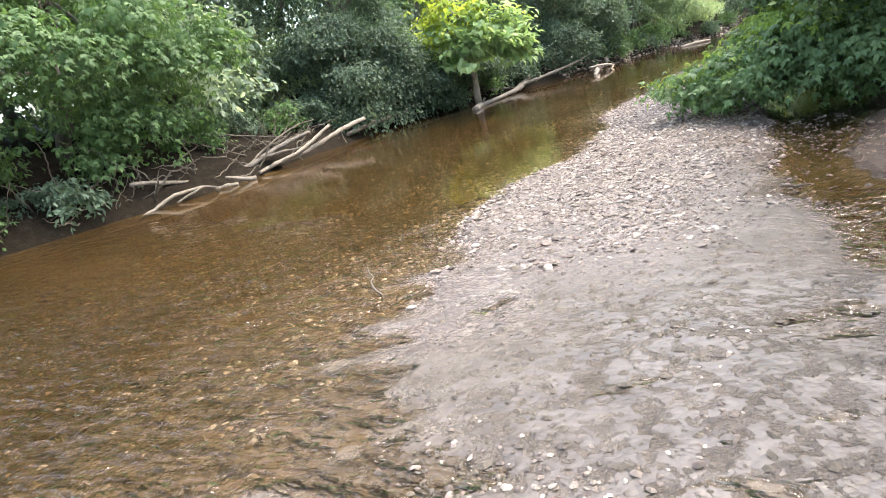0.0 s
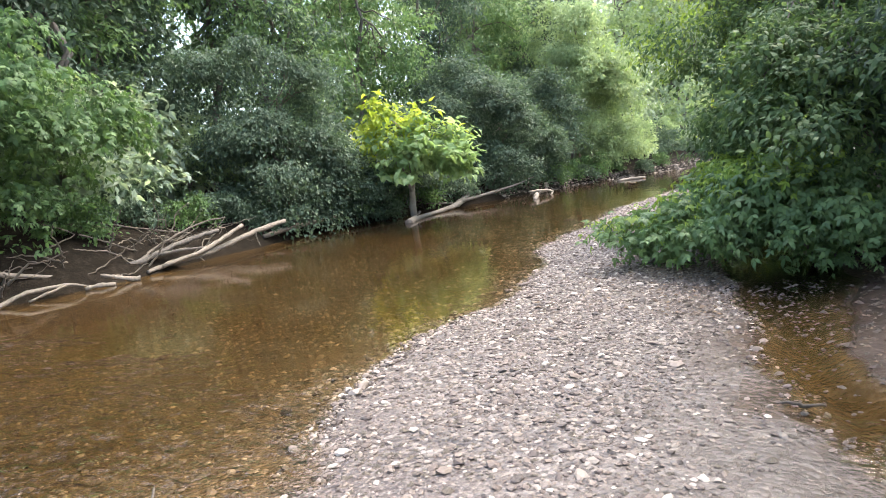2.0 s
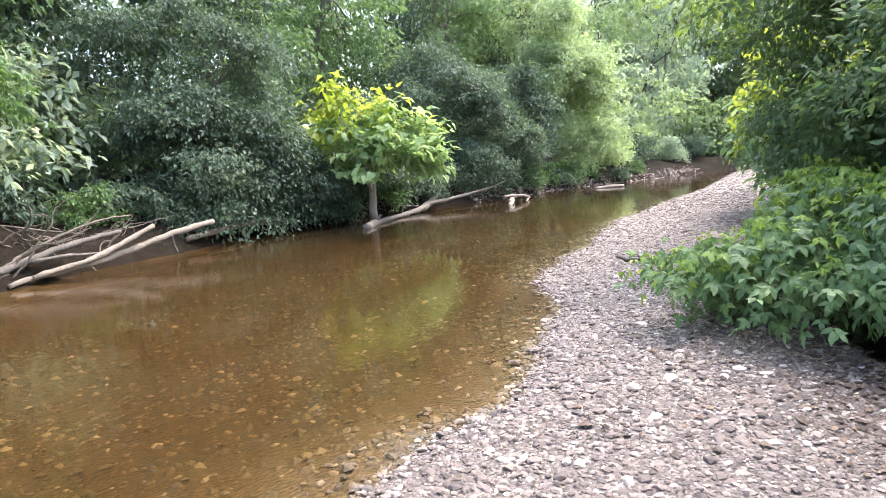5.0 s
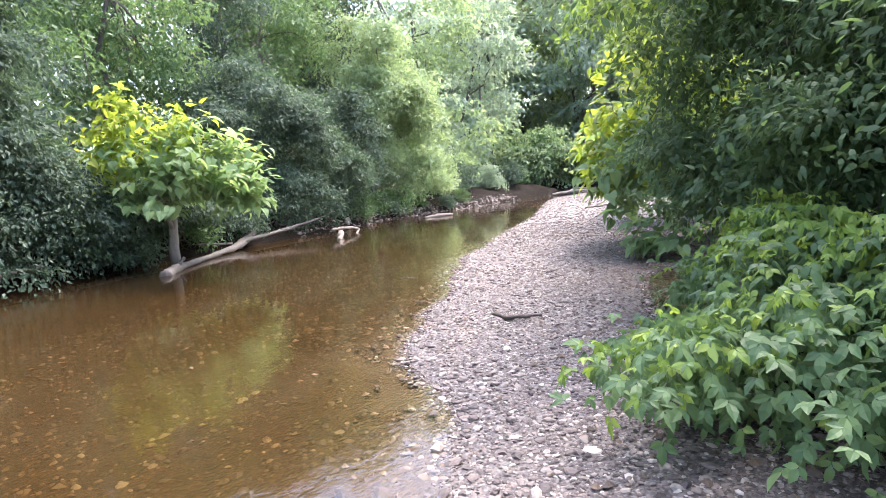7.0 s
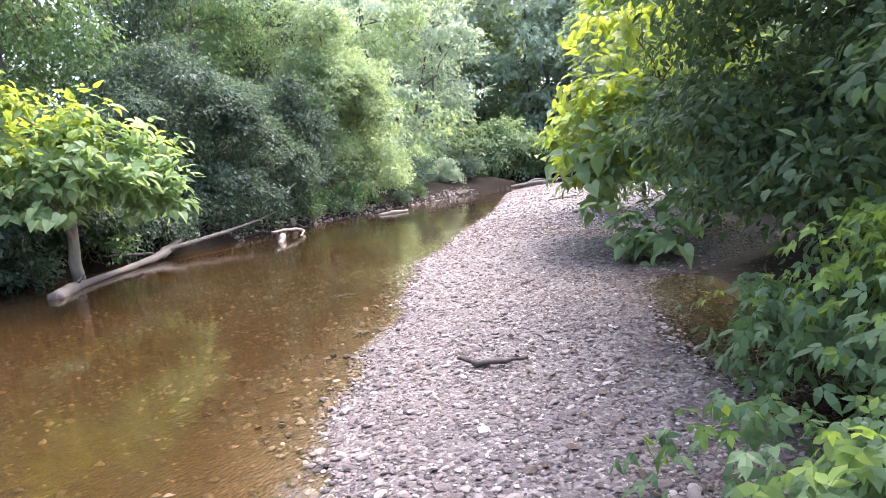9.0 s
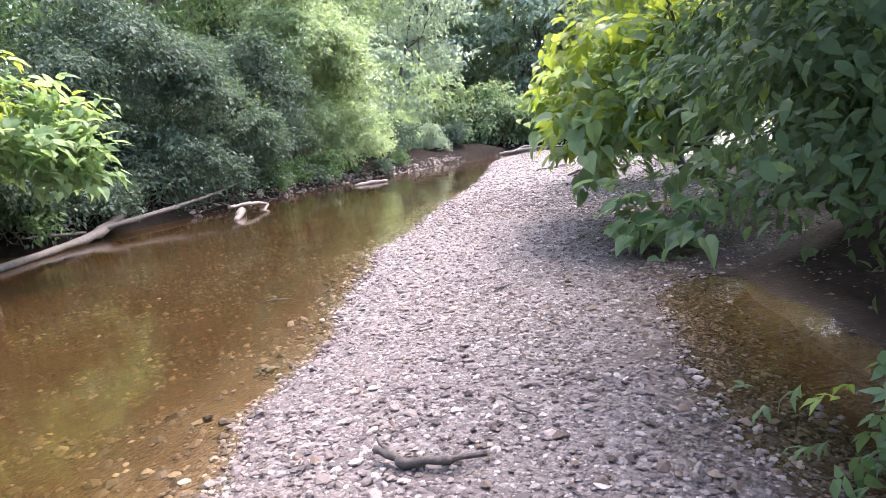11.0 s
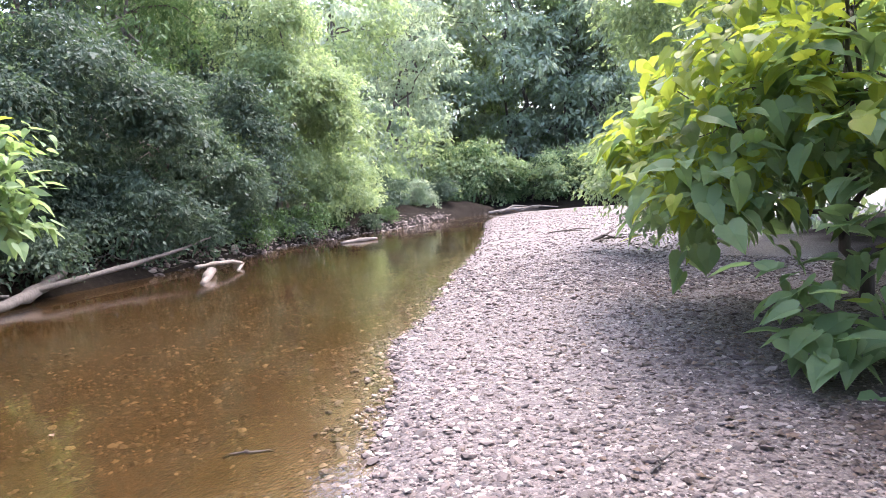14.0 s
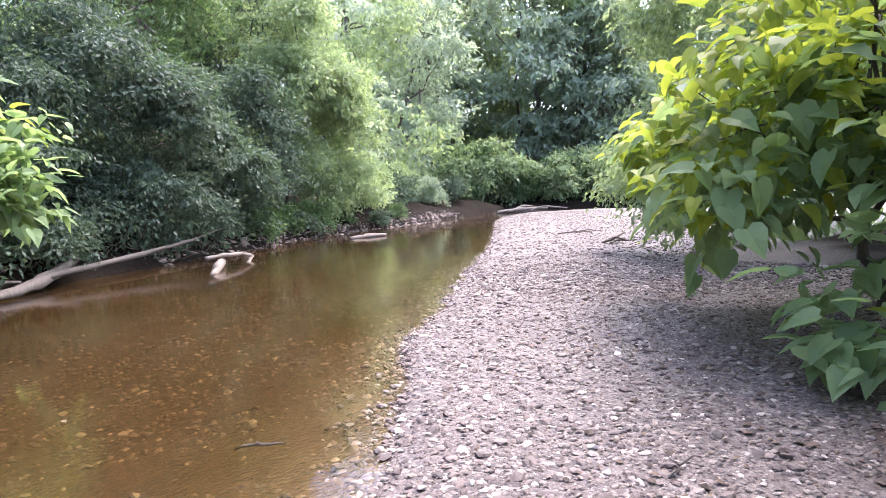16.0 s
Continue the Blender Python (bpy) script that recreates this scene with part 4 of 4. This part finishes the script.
driftwood("dead_branch", (-9.3, -2.3, 0.5), [([(-9.3, -2.35, 0.3), (-9.3, -2.3, 0.58), (-9.3, -2.0, 0.89), (-9.3, -1.34, 1.06), (-9.35, -1.99, 1.36)], (0.03, 0.025, 0.02, 0.012)),
    ([(-9.3, -1.34, 1.06), (-9.3, -0.63, 0.76), (-9.3, -0.12, 0.52), (-9.3, 0.16, 0.42)], (0.02, 0.025))], "crooked grey dead branch over the bank", DRIFT_DARK, "branch")
driftwood("dead_branch", (-9.6, 0.5, 0.8), [([(-9.7, -0.9, 1.3), (-9.6, -0.24, 1.14), (-9.6, 0.6, 0.92), (-9.5, 1.54, 0.72)], (0.012, 0.022, 0.028))], "thin grey dead branch against the bank", DRIFT_DARK, "branch")
driftwood("fallen_tree", (-8.4, 9.8, 0.05), [
    ([(-7.9, 9.0, -0.02), (-8.15, 9.7, 0.05), (-8.55, 11.0, 0.06), (-9.0, 13.2, 0.07), (-9.3, 15.0, 0.12), (-9.45, 16.0, 0.3), (-9.5, 16.7, 0.52)], (0.14, 0.13, 0.085, 0.09, 0.13, 0.15, 0.1)),
    ([(-9.3, 14.6, 0.16), (-9.3, 15.8, 0.3), (-9.15, 17.2, 0.36), (-9.0, 19.2, 0.5), (-8.8, 21.0, 0.66), (-8.6, 22.6, 0.9)], (0.05, 0.075, 0.065, 0.045, 0.03)),
    ([(-9.5, 12.9, 0.42), (-9.45, 13.6, 0.36), (-9.35, 14.8, 0.26)], (0.02, 0.04)), ([(-8.3, 10.2, 0.12), (-8.2, 10.3, 0.3)], (0.05, 0.035))],
    "grey fallen trunk lying in the shallow water", DRIFT_MID)
driftwood("driftwood_piece", (-6.9, 18.5, 0.05), [([(-6.7, 17.6, -0.03), (-6.85, 18.3, 0.08), (-7.1, 19.0, 0.16), (-7.3, 19.6, 0.1)], (0.08, 0.16, 0.12)),
    ([(-7.3, 18.6, 0.3), (-7.2, 19.6, 0.3), (-7.15, 20.6, 0.25), (-7.1, 21.3, 0.12), (-6.95, 20.4, -0.05)], (0.06, 0.07, 0.05))], "pale broken driftwood lying in the creek", DRIFT, "driftwood")
driftwood("far_log", (-5.4, 31.2, 0.05), [([(-6.1, 30.2, 0.0), (-5.5, 31.1, 0.07), (-4.8, 31.9, 0.06)], (0.07, 0.1, 0.07))], "pale log lying in the creek", DRIFT)
driftwood("snag", (-7.9, 39.5, 0.2), [([(-7.6, 41.4, 0.1), (-7.9, 39.7, 0.3), (-8.1, 38.1, 0.95)], (0.14, 0.12, 0.06))], "leaning grey snag on the bank", DRIFT, "snag")
driftwood("drift_heap", (4.5, 66.0, 0.3), [([(0.5, 64.5, 0.05), (3.0, 65.5, 0.35), (6.0, 66.5, 0.4)], (0.12, 0.16, 0.1)), ([(2.0, 64.6, 0.1), (3.6, 66.3, 0.7), (5.0, 67.0, 0.5)], (0.08, 0.1, 0.06)),
    ([(4.0, 65.5, 0.1), (5.5, 66.0, 0.6), (8.0, 66.6, 0.3)], (0.07, 0.09, 0.05))], "bleached drift logs heaped at the bend", DRIFT, "driftwood")
driftwood("stick", (0.58, 3.12, 0.09), [([(0.3, 3.2, 0.12), (0.45, 3.12, 0.1), (0.62, 3.1, 0.1), (0.88, 3.14, 0.11)], (0.015, 0.028, 0.024, 0.016)), ([(0.38, 3.16, 0.11), (0.3, 3.28, 0.15)], (0.012, 0.006))], "short dark stick lying on the gravel", DRIFT_DARK, "stick", "twig")
driftwood("twig", (0.98, 6.6, 0.09), [([(0.88, 6.48, 0.1), (0.97, 6.6, 0.12), (1.08, 6.72, 0.12)], (0.006, 0.009, 0.006)), ([(0.97, 6.6, 0.12), (0.94, 6.68, 0.13)], (0.005, 0.003))], "small grey twig on the gravel", DRIFT_MID, "twig")
driftwood("twig", (1.05, 3.7, 0.09), [([(0.94, 3.86, 0.11), (1.04, 3.7, 0.12), (1.15, 3.5, 0.11)], (0.005, 0.007, 0.005))], "thin grey twig lying on the gravel", DRIFT_MID, "twig")
driftwood("twig_heap", (3.6, 21.4, 0.25), [([(3.2, 21.2, 0.24), (3.6, 21.4, 0.36), (3.95, 21.8, 0.5)], (0.03, 0.04, 0.02)), ([(3.3, 21.6, 0.24), (3.6, 21.3, 0.4), (3.9, 21.1, 0.3)], (0.02, 0.03, 0.015)), ([(3.4, 21.0, 0.24), (3.7, 21.5, 0.3), (4.2, 21.5, 0.27)], (0.025, 0.03, 0.02))], "small dark heap of twigs on the gravel", DRIFT_DARK, "twigs", "twig")
driftwood("stranded_twigs", (3.1, 25.2, 0.28), [([(2.4, 25.3, 0.28), (3.0, 25.2, 0.36), (3.6, 25.4, 0.32)], (0.02, 0.025, 0.015)), ([(2.7, 25.0, 0.28), (3.1, 25.3, 0.46), (3.3, 25.6, 0.55)], (0.012, 0.015, 0.008)), ([(3.0, 25.5, 0.28), (3.4, 25.1, 0.42), (3.9, 25.0, 0.36)], (0.015, 0.018, 0.01))], "brown twigs stranded on the far gravel", DRIFT_DARK, "twigs", "twig")
driftwood("sunken_stick", (-1.65, 7.22, 0.0), [([(-1.85, 7.2, -0.03), (-1.68, 7.22, 0.015), (-1.5, 7.24, -0.01)], (0.009, 0.013, 0.008))], "short dark stick lying in the shallows", DRIFT_DARK, "stick", "twig")
driftwood("twig", (0.95, -7.1, 0.02), [([(0.8, -6.95, 0.12), (0.95, -7.08, 0.06), (1.18, -7.25, -0.03)], (0.006, 0.009, 0.011))], "thin twig sticking out of the shallows", DRIFT_DARK, "twig")
driftwood("twig", (3.66, -4.87, 0.04), [([(3.56, -4.86, 0.05), (3.66, -4.88, 0.07), (3.78, -4.84, 0.05)], (0.008, 0.012, 0.008))], "dark twig on the wet sand", DRIFT_DARK, "twig")
driftwood("leaning_stem", (-10.1, 5.5, 0.5), [([(-10.0, 4.4, 0.25), (-10.1, 6.0, 0.4), (-10.2, 8.0, 0.45)], (0.06, 0.08, 0.06))], "dark half-buried log along the bank", DRIFT_DARK)


driftwood("hanging_vine", (-12.0, 12.5, 4.2), [([(-12.2, 12.2, 7.5), (-12.0, 12.4, 6.0), (-12.1, 12.6, 5.0), (-11.9, 12.7, 4.2)], (0.012, 0.015, 0.012, 0.006))], "thin grey vine hanging from the trees", DRIFT_DARK, "vine", "tendril")


def tangle(at, length, seed, label, count=26):
    """Roots, twigs and flood-borne brush caught on the cut bank."""
    r = np.random.default_rng(seed)
    pieces = []
    for k in range(count):
        y = at[1] + r.uniform(-0.5, 0.5) * length
        x0 = float(bank_x(np.array(y))) - r.uniform(0.1, 0.7)
        z0 = float(ground_z(x0, y))
        way = np.array([r.uniform(-0.15, 0.5), r.normal(0, 1.0), r.uniform(0.0, 0.6)])
        tip = np.array([x0, y, z0]) + unit(way) * r.uniform(0.6, 1.7)
        rad = r.uniform(0.008, 0.024)
        pieces.append((bend((x0, y, z0 - 0.05), tip, 6, r.uniform(-0.1, 0.15), seed + k, 0.2), (rad, rad * 0.8, rad * 0.3)))
    return driftwood("brush_tangle", at, pieces, label, DRIFT_DARK, "brush", "twig")


tangle((-9.2, -4.4, 0.3), 4.0, 91, "tangled dark roots and twigs on the cut bank")
tangle((-9.3, 0.8, 0.4), 5.5, 92, "grey brush caught behind the driftwood pile", 34)
tangle((-9.6, 18.0, 0.4), 8.0, 95, "dark twigs and roots on the undercut bank", 40)
tangle((-10.4, 8.4, 0.4), 4.5, 93, "dark twigs hanging over the waterline", 22)
tangle((-10.2, 12.2, 0.4), 4.0, 94, "dark roots and twigs around a young tree", 26)


def floating_leaf(x, y, size, turn, mat, label):
    tv, tf = OVATE
    ob = new("fallen_leaf", np_mesh("fallen_leaf", (tv - np.array([0.5, 0, -0.02])) * size * np.array([1, 1.3, 1.2]), tf, mat))
    ob.matrix_basis = pose(x, y, 0.012, 0, 0, turn)
    return tagged(ob, label, "leaf", "fallen leaves on the creek")


PALE_LEAF = leaf_material("fallen_leaf", (0.08, 0.06, 0.035), (0.14, 0.105, 0.065), (0.24, 0.19, 0.125), 0.15)
floating_leaf(-1.15, 1.25, 0.07, 30, PALE_LEAF, "pale dead leaf floating on the creek")
rl = random.Random(3)
for k in range(12):
    y = rl.uniform(-6, 13)
    x = float(edge_x(np.array(y))) - 0.25 - 3.0 * rl.random() ** 2
    floating_leaf(x, y, rl.uniform(0.04, 0.08), rl.uniform(0, 360), PALE_LEAF, "small dead leaf floating near the gravel edge")


# ---- stones ----
ICO_V = unit(np.array([(0, 1, 1.618), (0, -1, 1.618), (0, 1, -1.618), (0, -1, -1.618), (1, 1.618, 0), (-1, 1.618, 0), (1, -1.618, 0), (-1, -1.618, 0), (1.618, 0, 1), (1.618, 0, -1), (-1.618, 0, 1), (-1.618, 0, -1)]))
ICO_F = np.array([(a, b, c) for a in range(12) for b in range(a + 1, 12) for c in range(b + 1, 12)
                  if max(np.linalg.norm(ICO_V[a] - ICO_V[b]), np.linalg.norm(ICO_V[b] - ICO_V[c]), np.linalg.norm(ICO_V[a] - ICO_V[c])) < 1.1])
turn = np.einsum("ij,ij->i", np.cross(ICO_V[ICO_F[:, 1]] - ICO_V[ICO_F[:, 0]], ICO_V[ICO_F[:, 2]] - ICO_V[ICO_F[:, 0]]), ICO_V[ICO_F[:, 0]]) < 0
ICO_F[turn] = ICO_F[turn][:, ::-1]


def pebbles(name, x, y, z, size, mat, seed, thick=0.5):
    """Many loose stones in one mesh: flat, uneven, each turned its own way."""
    rng = np.random.default_rng(seed)
    n = len(x)
    v = ICO_V[None] * (1 + rng.uniform(-0.24, 0.24, (n, 12, 1)))
    v = np.sign(v) * np.abs(v) ** 0.85 * np.stack([rng.uniform(0.9, 1.3, n), rng.uniform(0.65, 1.0, n), thick * rng.uniform(0.6, 1.2, n)], -1)[:, None]
    tilt = rng.normal(0, 0.25, n)
    c, s_ = np.cos(tilt)[:, None], np.sin(tilt)[:, None]
    v = np.stack([v[..., 0] * c - v[..., 2] * s_, v[..., 1], v[..., 0] * s_ + v[..., 2] * c], -1)
    a = rng.uniform(0, 6.283, n)
    c, s_ = np.cos(a)[:, None], np.sin(a)[:, None]
    v = np.stack([v[..., 0] * c - v[..., 1] * s_, v[..., 0] * s_ + v[..., 1] * c, v[..., 2]], -1) * size[:, None, None]
    v += np.stack([x, y, z], -1)[:, None]
    f = ICO_F[None] + (np.arange(n) * 12)[:, None, None]
    return np_mesh(name, v.reshape(-1, 3), f.reshape(-1, 3), mat)


def chips(name, x, y, z, size, mat, seed):
    """Many small flat stones, of which only the upper side shows, in one mesh."""
    rng = np.random.default_rng(seed)
    n = len(x)
    a = np.arange(6) * 1.0472 + rng.uniform(0, 6.28, (n, 1))
    r = rng.uniform(0.7, 1.15, (n, 6))
    long = rng.uniform(0.6, 1.0, (n, 1))
    px, py = r * np.cos(a), r * np.sin(a) * long
    turn = rng.uniform(0, 6.28, (n, 1))
    qx, qy = px * np.cos(turn) - py * np.sin(turn), px * np.sin(turn) + py * np.cos(turn)
    tx, ty = rng.normal(0, 0.22, (n, 1)), rng.normal(0, 0.22, (n, 1))
    rim = np.stack([qx, qy, -0.12 + 0.6 * (qx * tx + qy * ty)], -1)
    top = np.stack([0.3 * rng.uniform(-1, 1, n), 0.3 * rng.uniform(-1, 1, n), 0.34 * rng.uniform(0.7, 1.3, n)], -1)[:, None]
    v = np.concatenate([rim, top], 1) * size[:, None, None] + np.stack([x, y, z], -1)[:, None]
    f = np.array([(i, (i + 1) % 6, 6) for i in range(6)])[None] + (np.arange(n) * 7)[:, None, None]
    return np_mesh(name, v.reshape(-1, 3), f.reshape(-1, 3), mat)


def bar_places(rng, n, y0, y1, power):
    y = y0 + (y1 - y0) * rng.uniform(0, 1, n) ** power
    xa, xb = edge_x(y) - 0.14, np.minimum(np.maximum(inner_x(y), edge_x(y) + 1.2) + np.interp(y, [0, 3, 7, 8.5, 14, 18], [0.1, 0.6, 0.8, 2.4, 2.4, 0.6]), edge_x(y) + 8)
    u = rng.uniform(0, 1, n)
    keep = (0.8 * rough(xa + (xb - xa) * u, y, 1.1, 41) + np.where(y < -5.0, 0.62, 0.5) * np.clip((y + 5.0) / 2.5, -1, 1) - 0.4 * np.clip((u - 0.72) / 0.28, 0, 1) * (y < 1) - 0.2 * np.clip((u - 0.8) / 0.2, 0, 1) * (y >= 1) > rng.uniform(-0.45, 0.1, n))
    return (xa + (xb - xa) * u)[keep], y[keep], u[keep]


def gravel():
    rng = np.random.default_rng(77)
    x, y, u = bar_places(rng, 36000, -7.5, 17, 1.15)
    size = np.clip(rng.lognormal(np.log(0.0145), 0.46, len(x)), 0.008, 0.045) * np.where(u > 0.62, 0.85, 1.0) * np.interp(y, [5, 15], [1.0, 1.4])
    part("gravel", pebbles("gravel", x, y, ground_z(x, y) + 0.16 * size, size, STONE, 78, 0.42), ground, "loose grey-pink river pebbles", "stuff")
    x, y, u = bar_places(rng, 64000, -9.0, 19, 1.15)
    size = np.clip(rng.lognormal(np.log(0.0125), 0.35, len(x)), 0.006, 0.03)
    part("fine_gravel", chips("fine_gravel", x, y, ground_z(x, y) + 0.3 * size, size, STONE, 81), ground, "small flat grey-pink stone chips", "stuff")
    # stones that stand out of the thin water along the edge
    y = -6.0 + 22 * rng.uniform(0, 1, 2600)
    x = edge_x(y) + 0.1 - 0.6 * rng.uniform(0, 1, 2600) ** 2.2
    some = rough(x, y, 0.6, 48) + rng.normal(0, 0.3, 2600) > 0.05
    x, y = x[some], y[some]
    size = np.clip(rng.lognormal(np.log(0.018), 0.45, len(x)), 0.009, 0.05)
    part("edge_stones", pebbles("edge_stones", x, y, ground_z(x, y) + 0.35 * size, size, STONE, 84, 0.55), ground, "wet stones standing out of the shallows", "stuff")
    x, y, u = bar_places(rng, 15000, 13, 55, 1.7)
    size = np.clip(rng.lognormal(np.log(0.026), 0.4, len(x)), 0.012, 0.065)
    part("far_gravel", pebbles("far_gravel", x, y, ground_z(x, y) + 0.2 * size, size, STONE, 82, 0.45), ground, "grey-pink gravel further along the bar", "stuff")
    # under water, along the edge and over the bed
    n = 26000
    y = np.where(np.arange(n) < 22000, -9 + 31 * rng.uniform(0, 1, n) ** 1.1, rng.uniform(-10, -4.5, n))
    x = edge_x(y) - 0.05 - 6.5 * rng.uniform(0, 1, n) ** 1.35
    size = np.clip(rng.lognormal(np.log(0.024), 0.45, n), 0.01, 0.06)
    size = np.where(y < -4.5, 0.7, 1.0) * size
    sunk = (ground_z(x, y) < np.where(y < -4.5, -0.018, 1.0)) & (rough(x, y, 0.8, 49) + rng.normal(0, 0.3, n) > -0.15)
    x, y, size = x[sunk], y[sunk], size[sunk]
    part("bed_stones", chips("bed_stones", x, y, ground_z(x, y) + 0.25 * size, size, SILTED, 79), ground, "brown silt-covered stones on the creek bed", "stuff")
    # dark scraps of leaf and bark on the wet sand
    n = 9000
    y = rng.uniform(-9.3, -1.0, n)
    x = edge_x(y) + rng.uniform(0.15, 3.6, n)
    y2 = rng.uniform(0.0, 13.0, 7000)
    x, y = np.r_[x, inner_x(y2) + rng.uniform(-0.3, 4.0, 7000)], np.r_[y, y2]
    n = len(x)
    some = rough(x, y, 0.5, 47) + rng.normal(0, 0.5, n) > 0.1
    x, y = x[some], y[some]
    size = np.clip(rng.lognormal(np.log(0.0135), 0.45, len(x)), 0.006, 0.04)
    part("litter", chips("litter", x, y, np.maximum(ground_z(x, y), riffle(x, y)) + 0.2 * size, size, DRIFT_DARK, 83), ground, "dark scraps of leaf and bark on wet sand", "stuff")
    # leaf scraps on the muddy slope behind the pool
    y = rng.uniform(-7.0, 1.0, 4500)
    x = inner_x(y) + rng.uniform(0.5, 4.0, 4500)
    size = np.clip(rng.lognormal(np.log(0.02), 0.5, 4500), 0.008, 0.06)
    dry = ground_z(x, y) > 0.01
    part("slope_litter", chips("slope_litter", x[dry], y[dry], ground_z(x[dry], y[dry]) + 0.2 * size[dry], size[dry], LITTER, 86), ground, "brown leaf scraps on the muddy slope", "stuff")
    # brown leaf scraps among the pebbles on the shaded side
    y = rng.uniform(-3.0, 14.0, 9000)
    u = rng.beta(2.6, 1.2, 9000)
    x = edge_x(y) + u * (inner_x(y) - edge_x(y) + 0.5)
    some = rough(x, y, 0.7, 51) + rng.normal(0, 0.4, 9000) > 0.1
    x, y = x[some], y[some]
    size = np.clip(rng.lognormal(np.log(0.016), 0.5, len(x)), 0.007, 0.045)
    part("leaf_scraps", chips("leaf_scraps", x, y, ground_z(x, y) + 0.012 + 0.2 * size, size, LITTER, 85), ground, "brown leaf scraps among the pebbles", "stuff")
    # rubble along the undercut bank
    n = 1500
    y = rng.uniform(20, 56, n)
    x = bank_x(y) + rng.normal(-0.1, 0.3, n)
    size = np.clip(rng.lognormal(np.log(0.065), 0.4, n), 0.03, 0.16)
    part("bank_rubble", pebbles("bank_rubble", x, y, ground_z(x, y) + 0.15 * size, size, STONE, 80), ground, "grey rubble along the foot of the bank", "stuff")
    # single larger stones
    meshes = []
    for k in range(6):
        bm = bmesh.new()
        bmesh.ops.create_icosphere(bm, subdivisions=1, radius=1.0)
        r = random.Random(k)
        ax = [(r.uniform(-1, 1), r.uniform(-1, 1), r.uniform(-1, 1)) for _ in range(5)]
        for v in bm.verts:
            cut = max(0.0, max(Vector(a).normalized().dot(v.co) - 0.72 for a in ax))
            v.co *= 1 - 0.55 * cut + 0.05 * noise.noise(v.co * 2.1 + Vector((k, 0, 0)))
            v.co = Vector((v.co.x * 1.15, v.co.y * (0.72 + 0.05 * k), v.co.z * (0.2 + 0.025 * k)))
        me = bpy.data.meshes.new("stone")
        bm.to_mesh(me)
        bm.free()
        me.materials.append(STONE)
        meshes.append(me)
    for k in range(300):
        y = float(-4.5 + 16 * rng.uniform() ** 1.1)
        xa, xb = float(edge_x(np.array(y))) - 0.28, float(inner_x(np.array(y)))
        x = xa + (xb - xa) * float(rng.beta(1.3, 1.7))
        s = float(np.clip(rng.lognormal(np.log(0.034), 0.3), 0.022, 0.065))
        o = part("stone", meshes[k % 6], ground)
        o.matrix_basis = pose(x, y, float(ground_z(x, y)) + 0.14 * s, rng.uniform(-10, 10), rng.uniform(-10, 10), rng.uniform(0, 360)) @ Matrix.Scale(s, 4)


gravel()
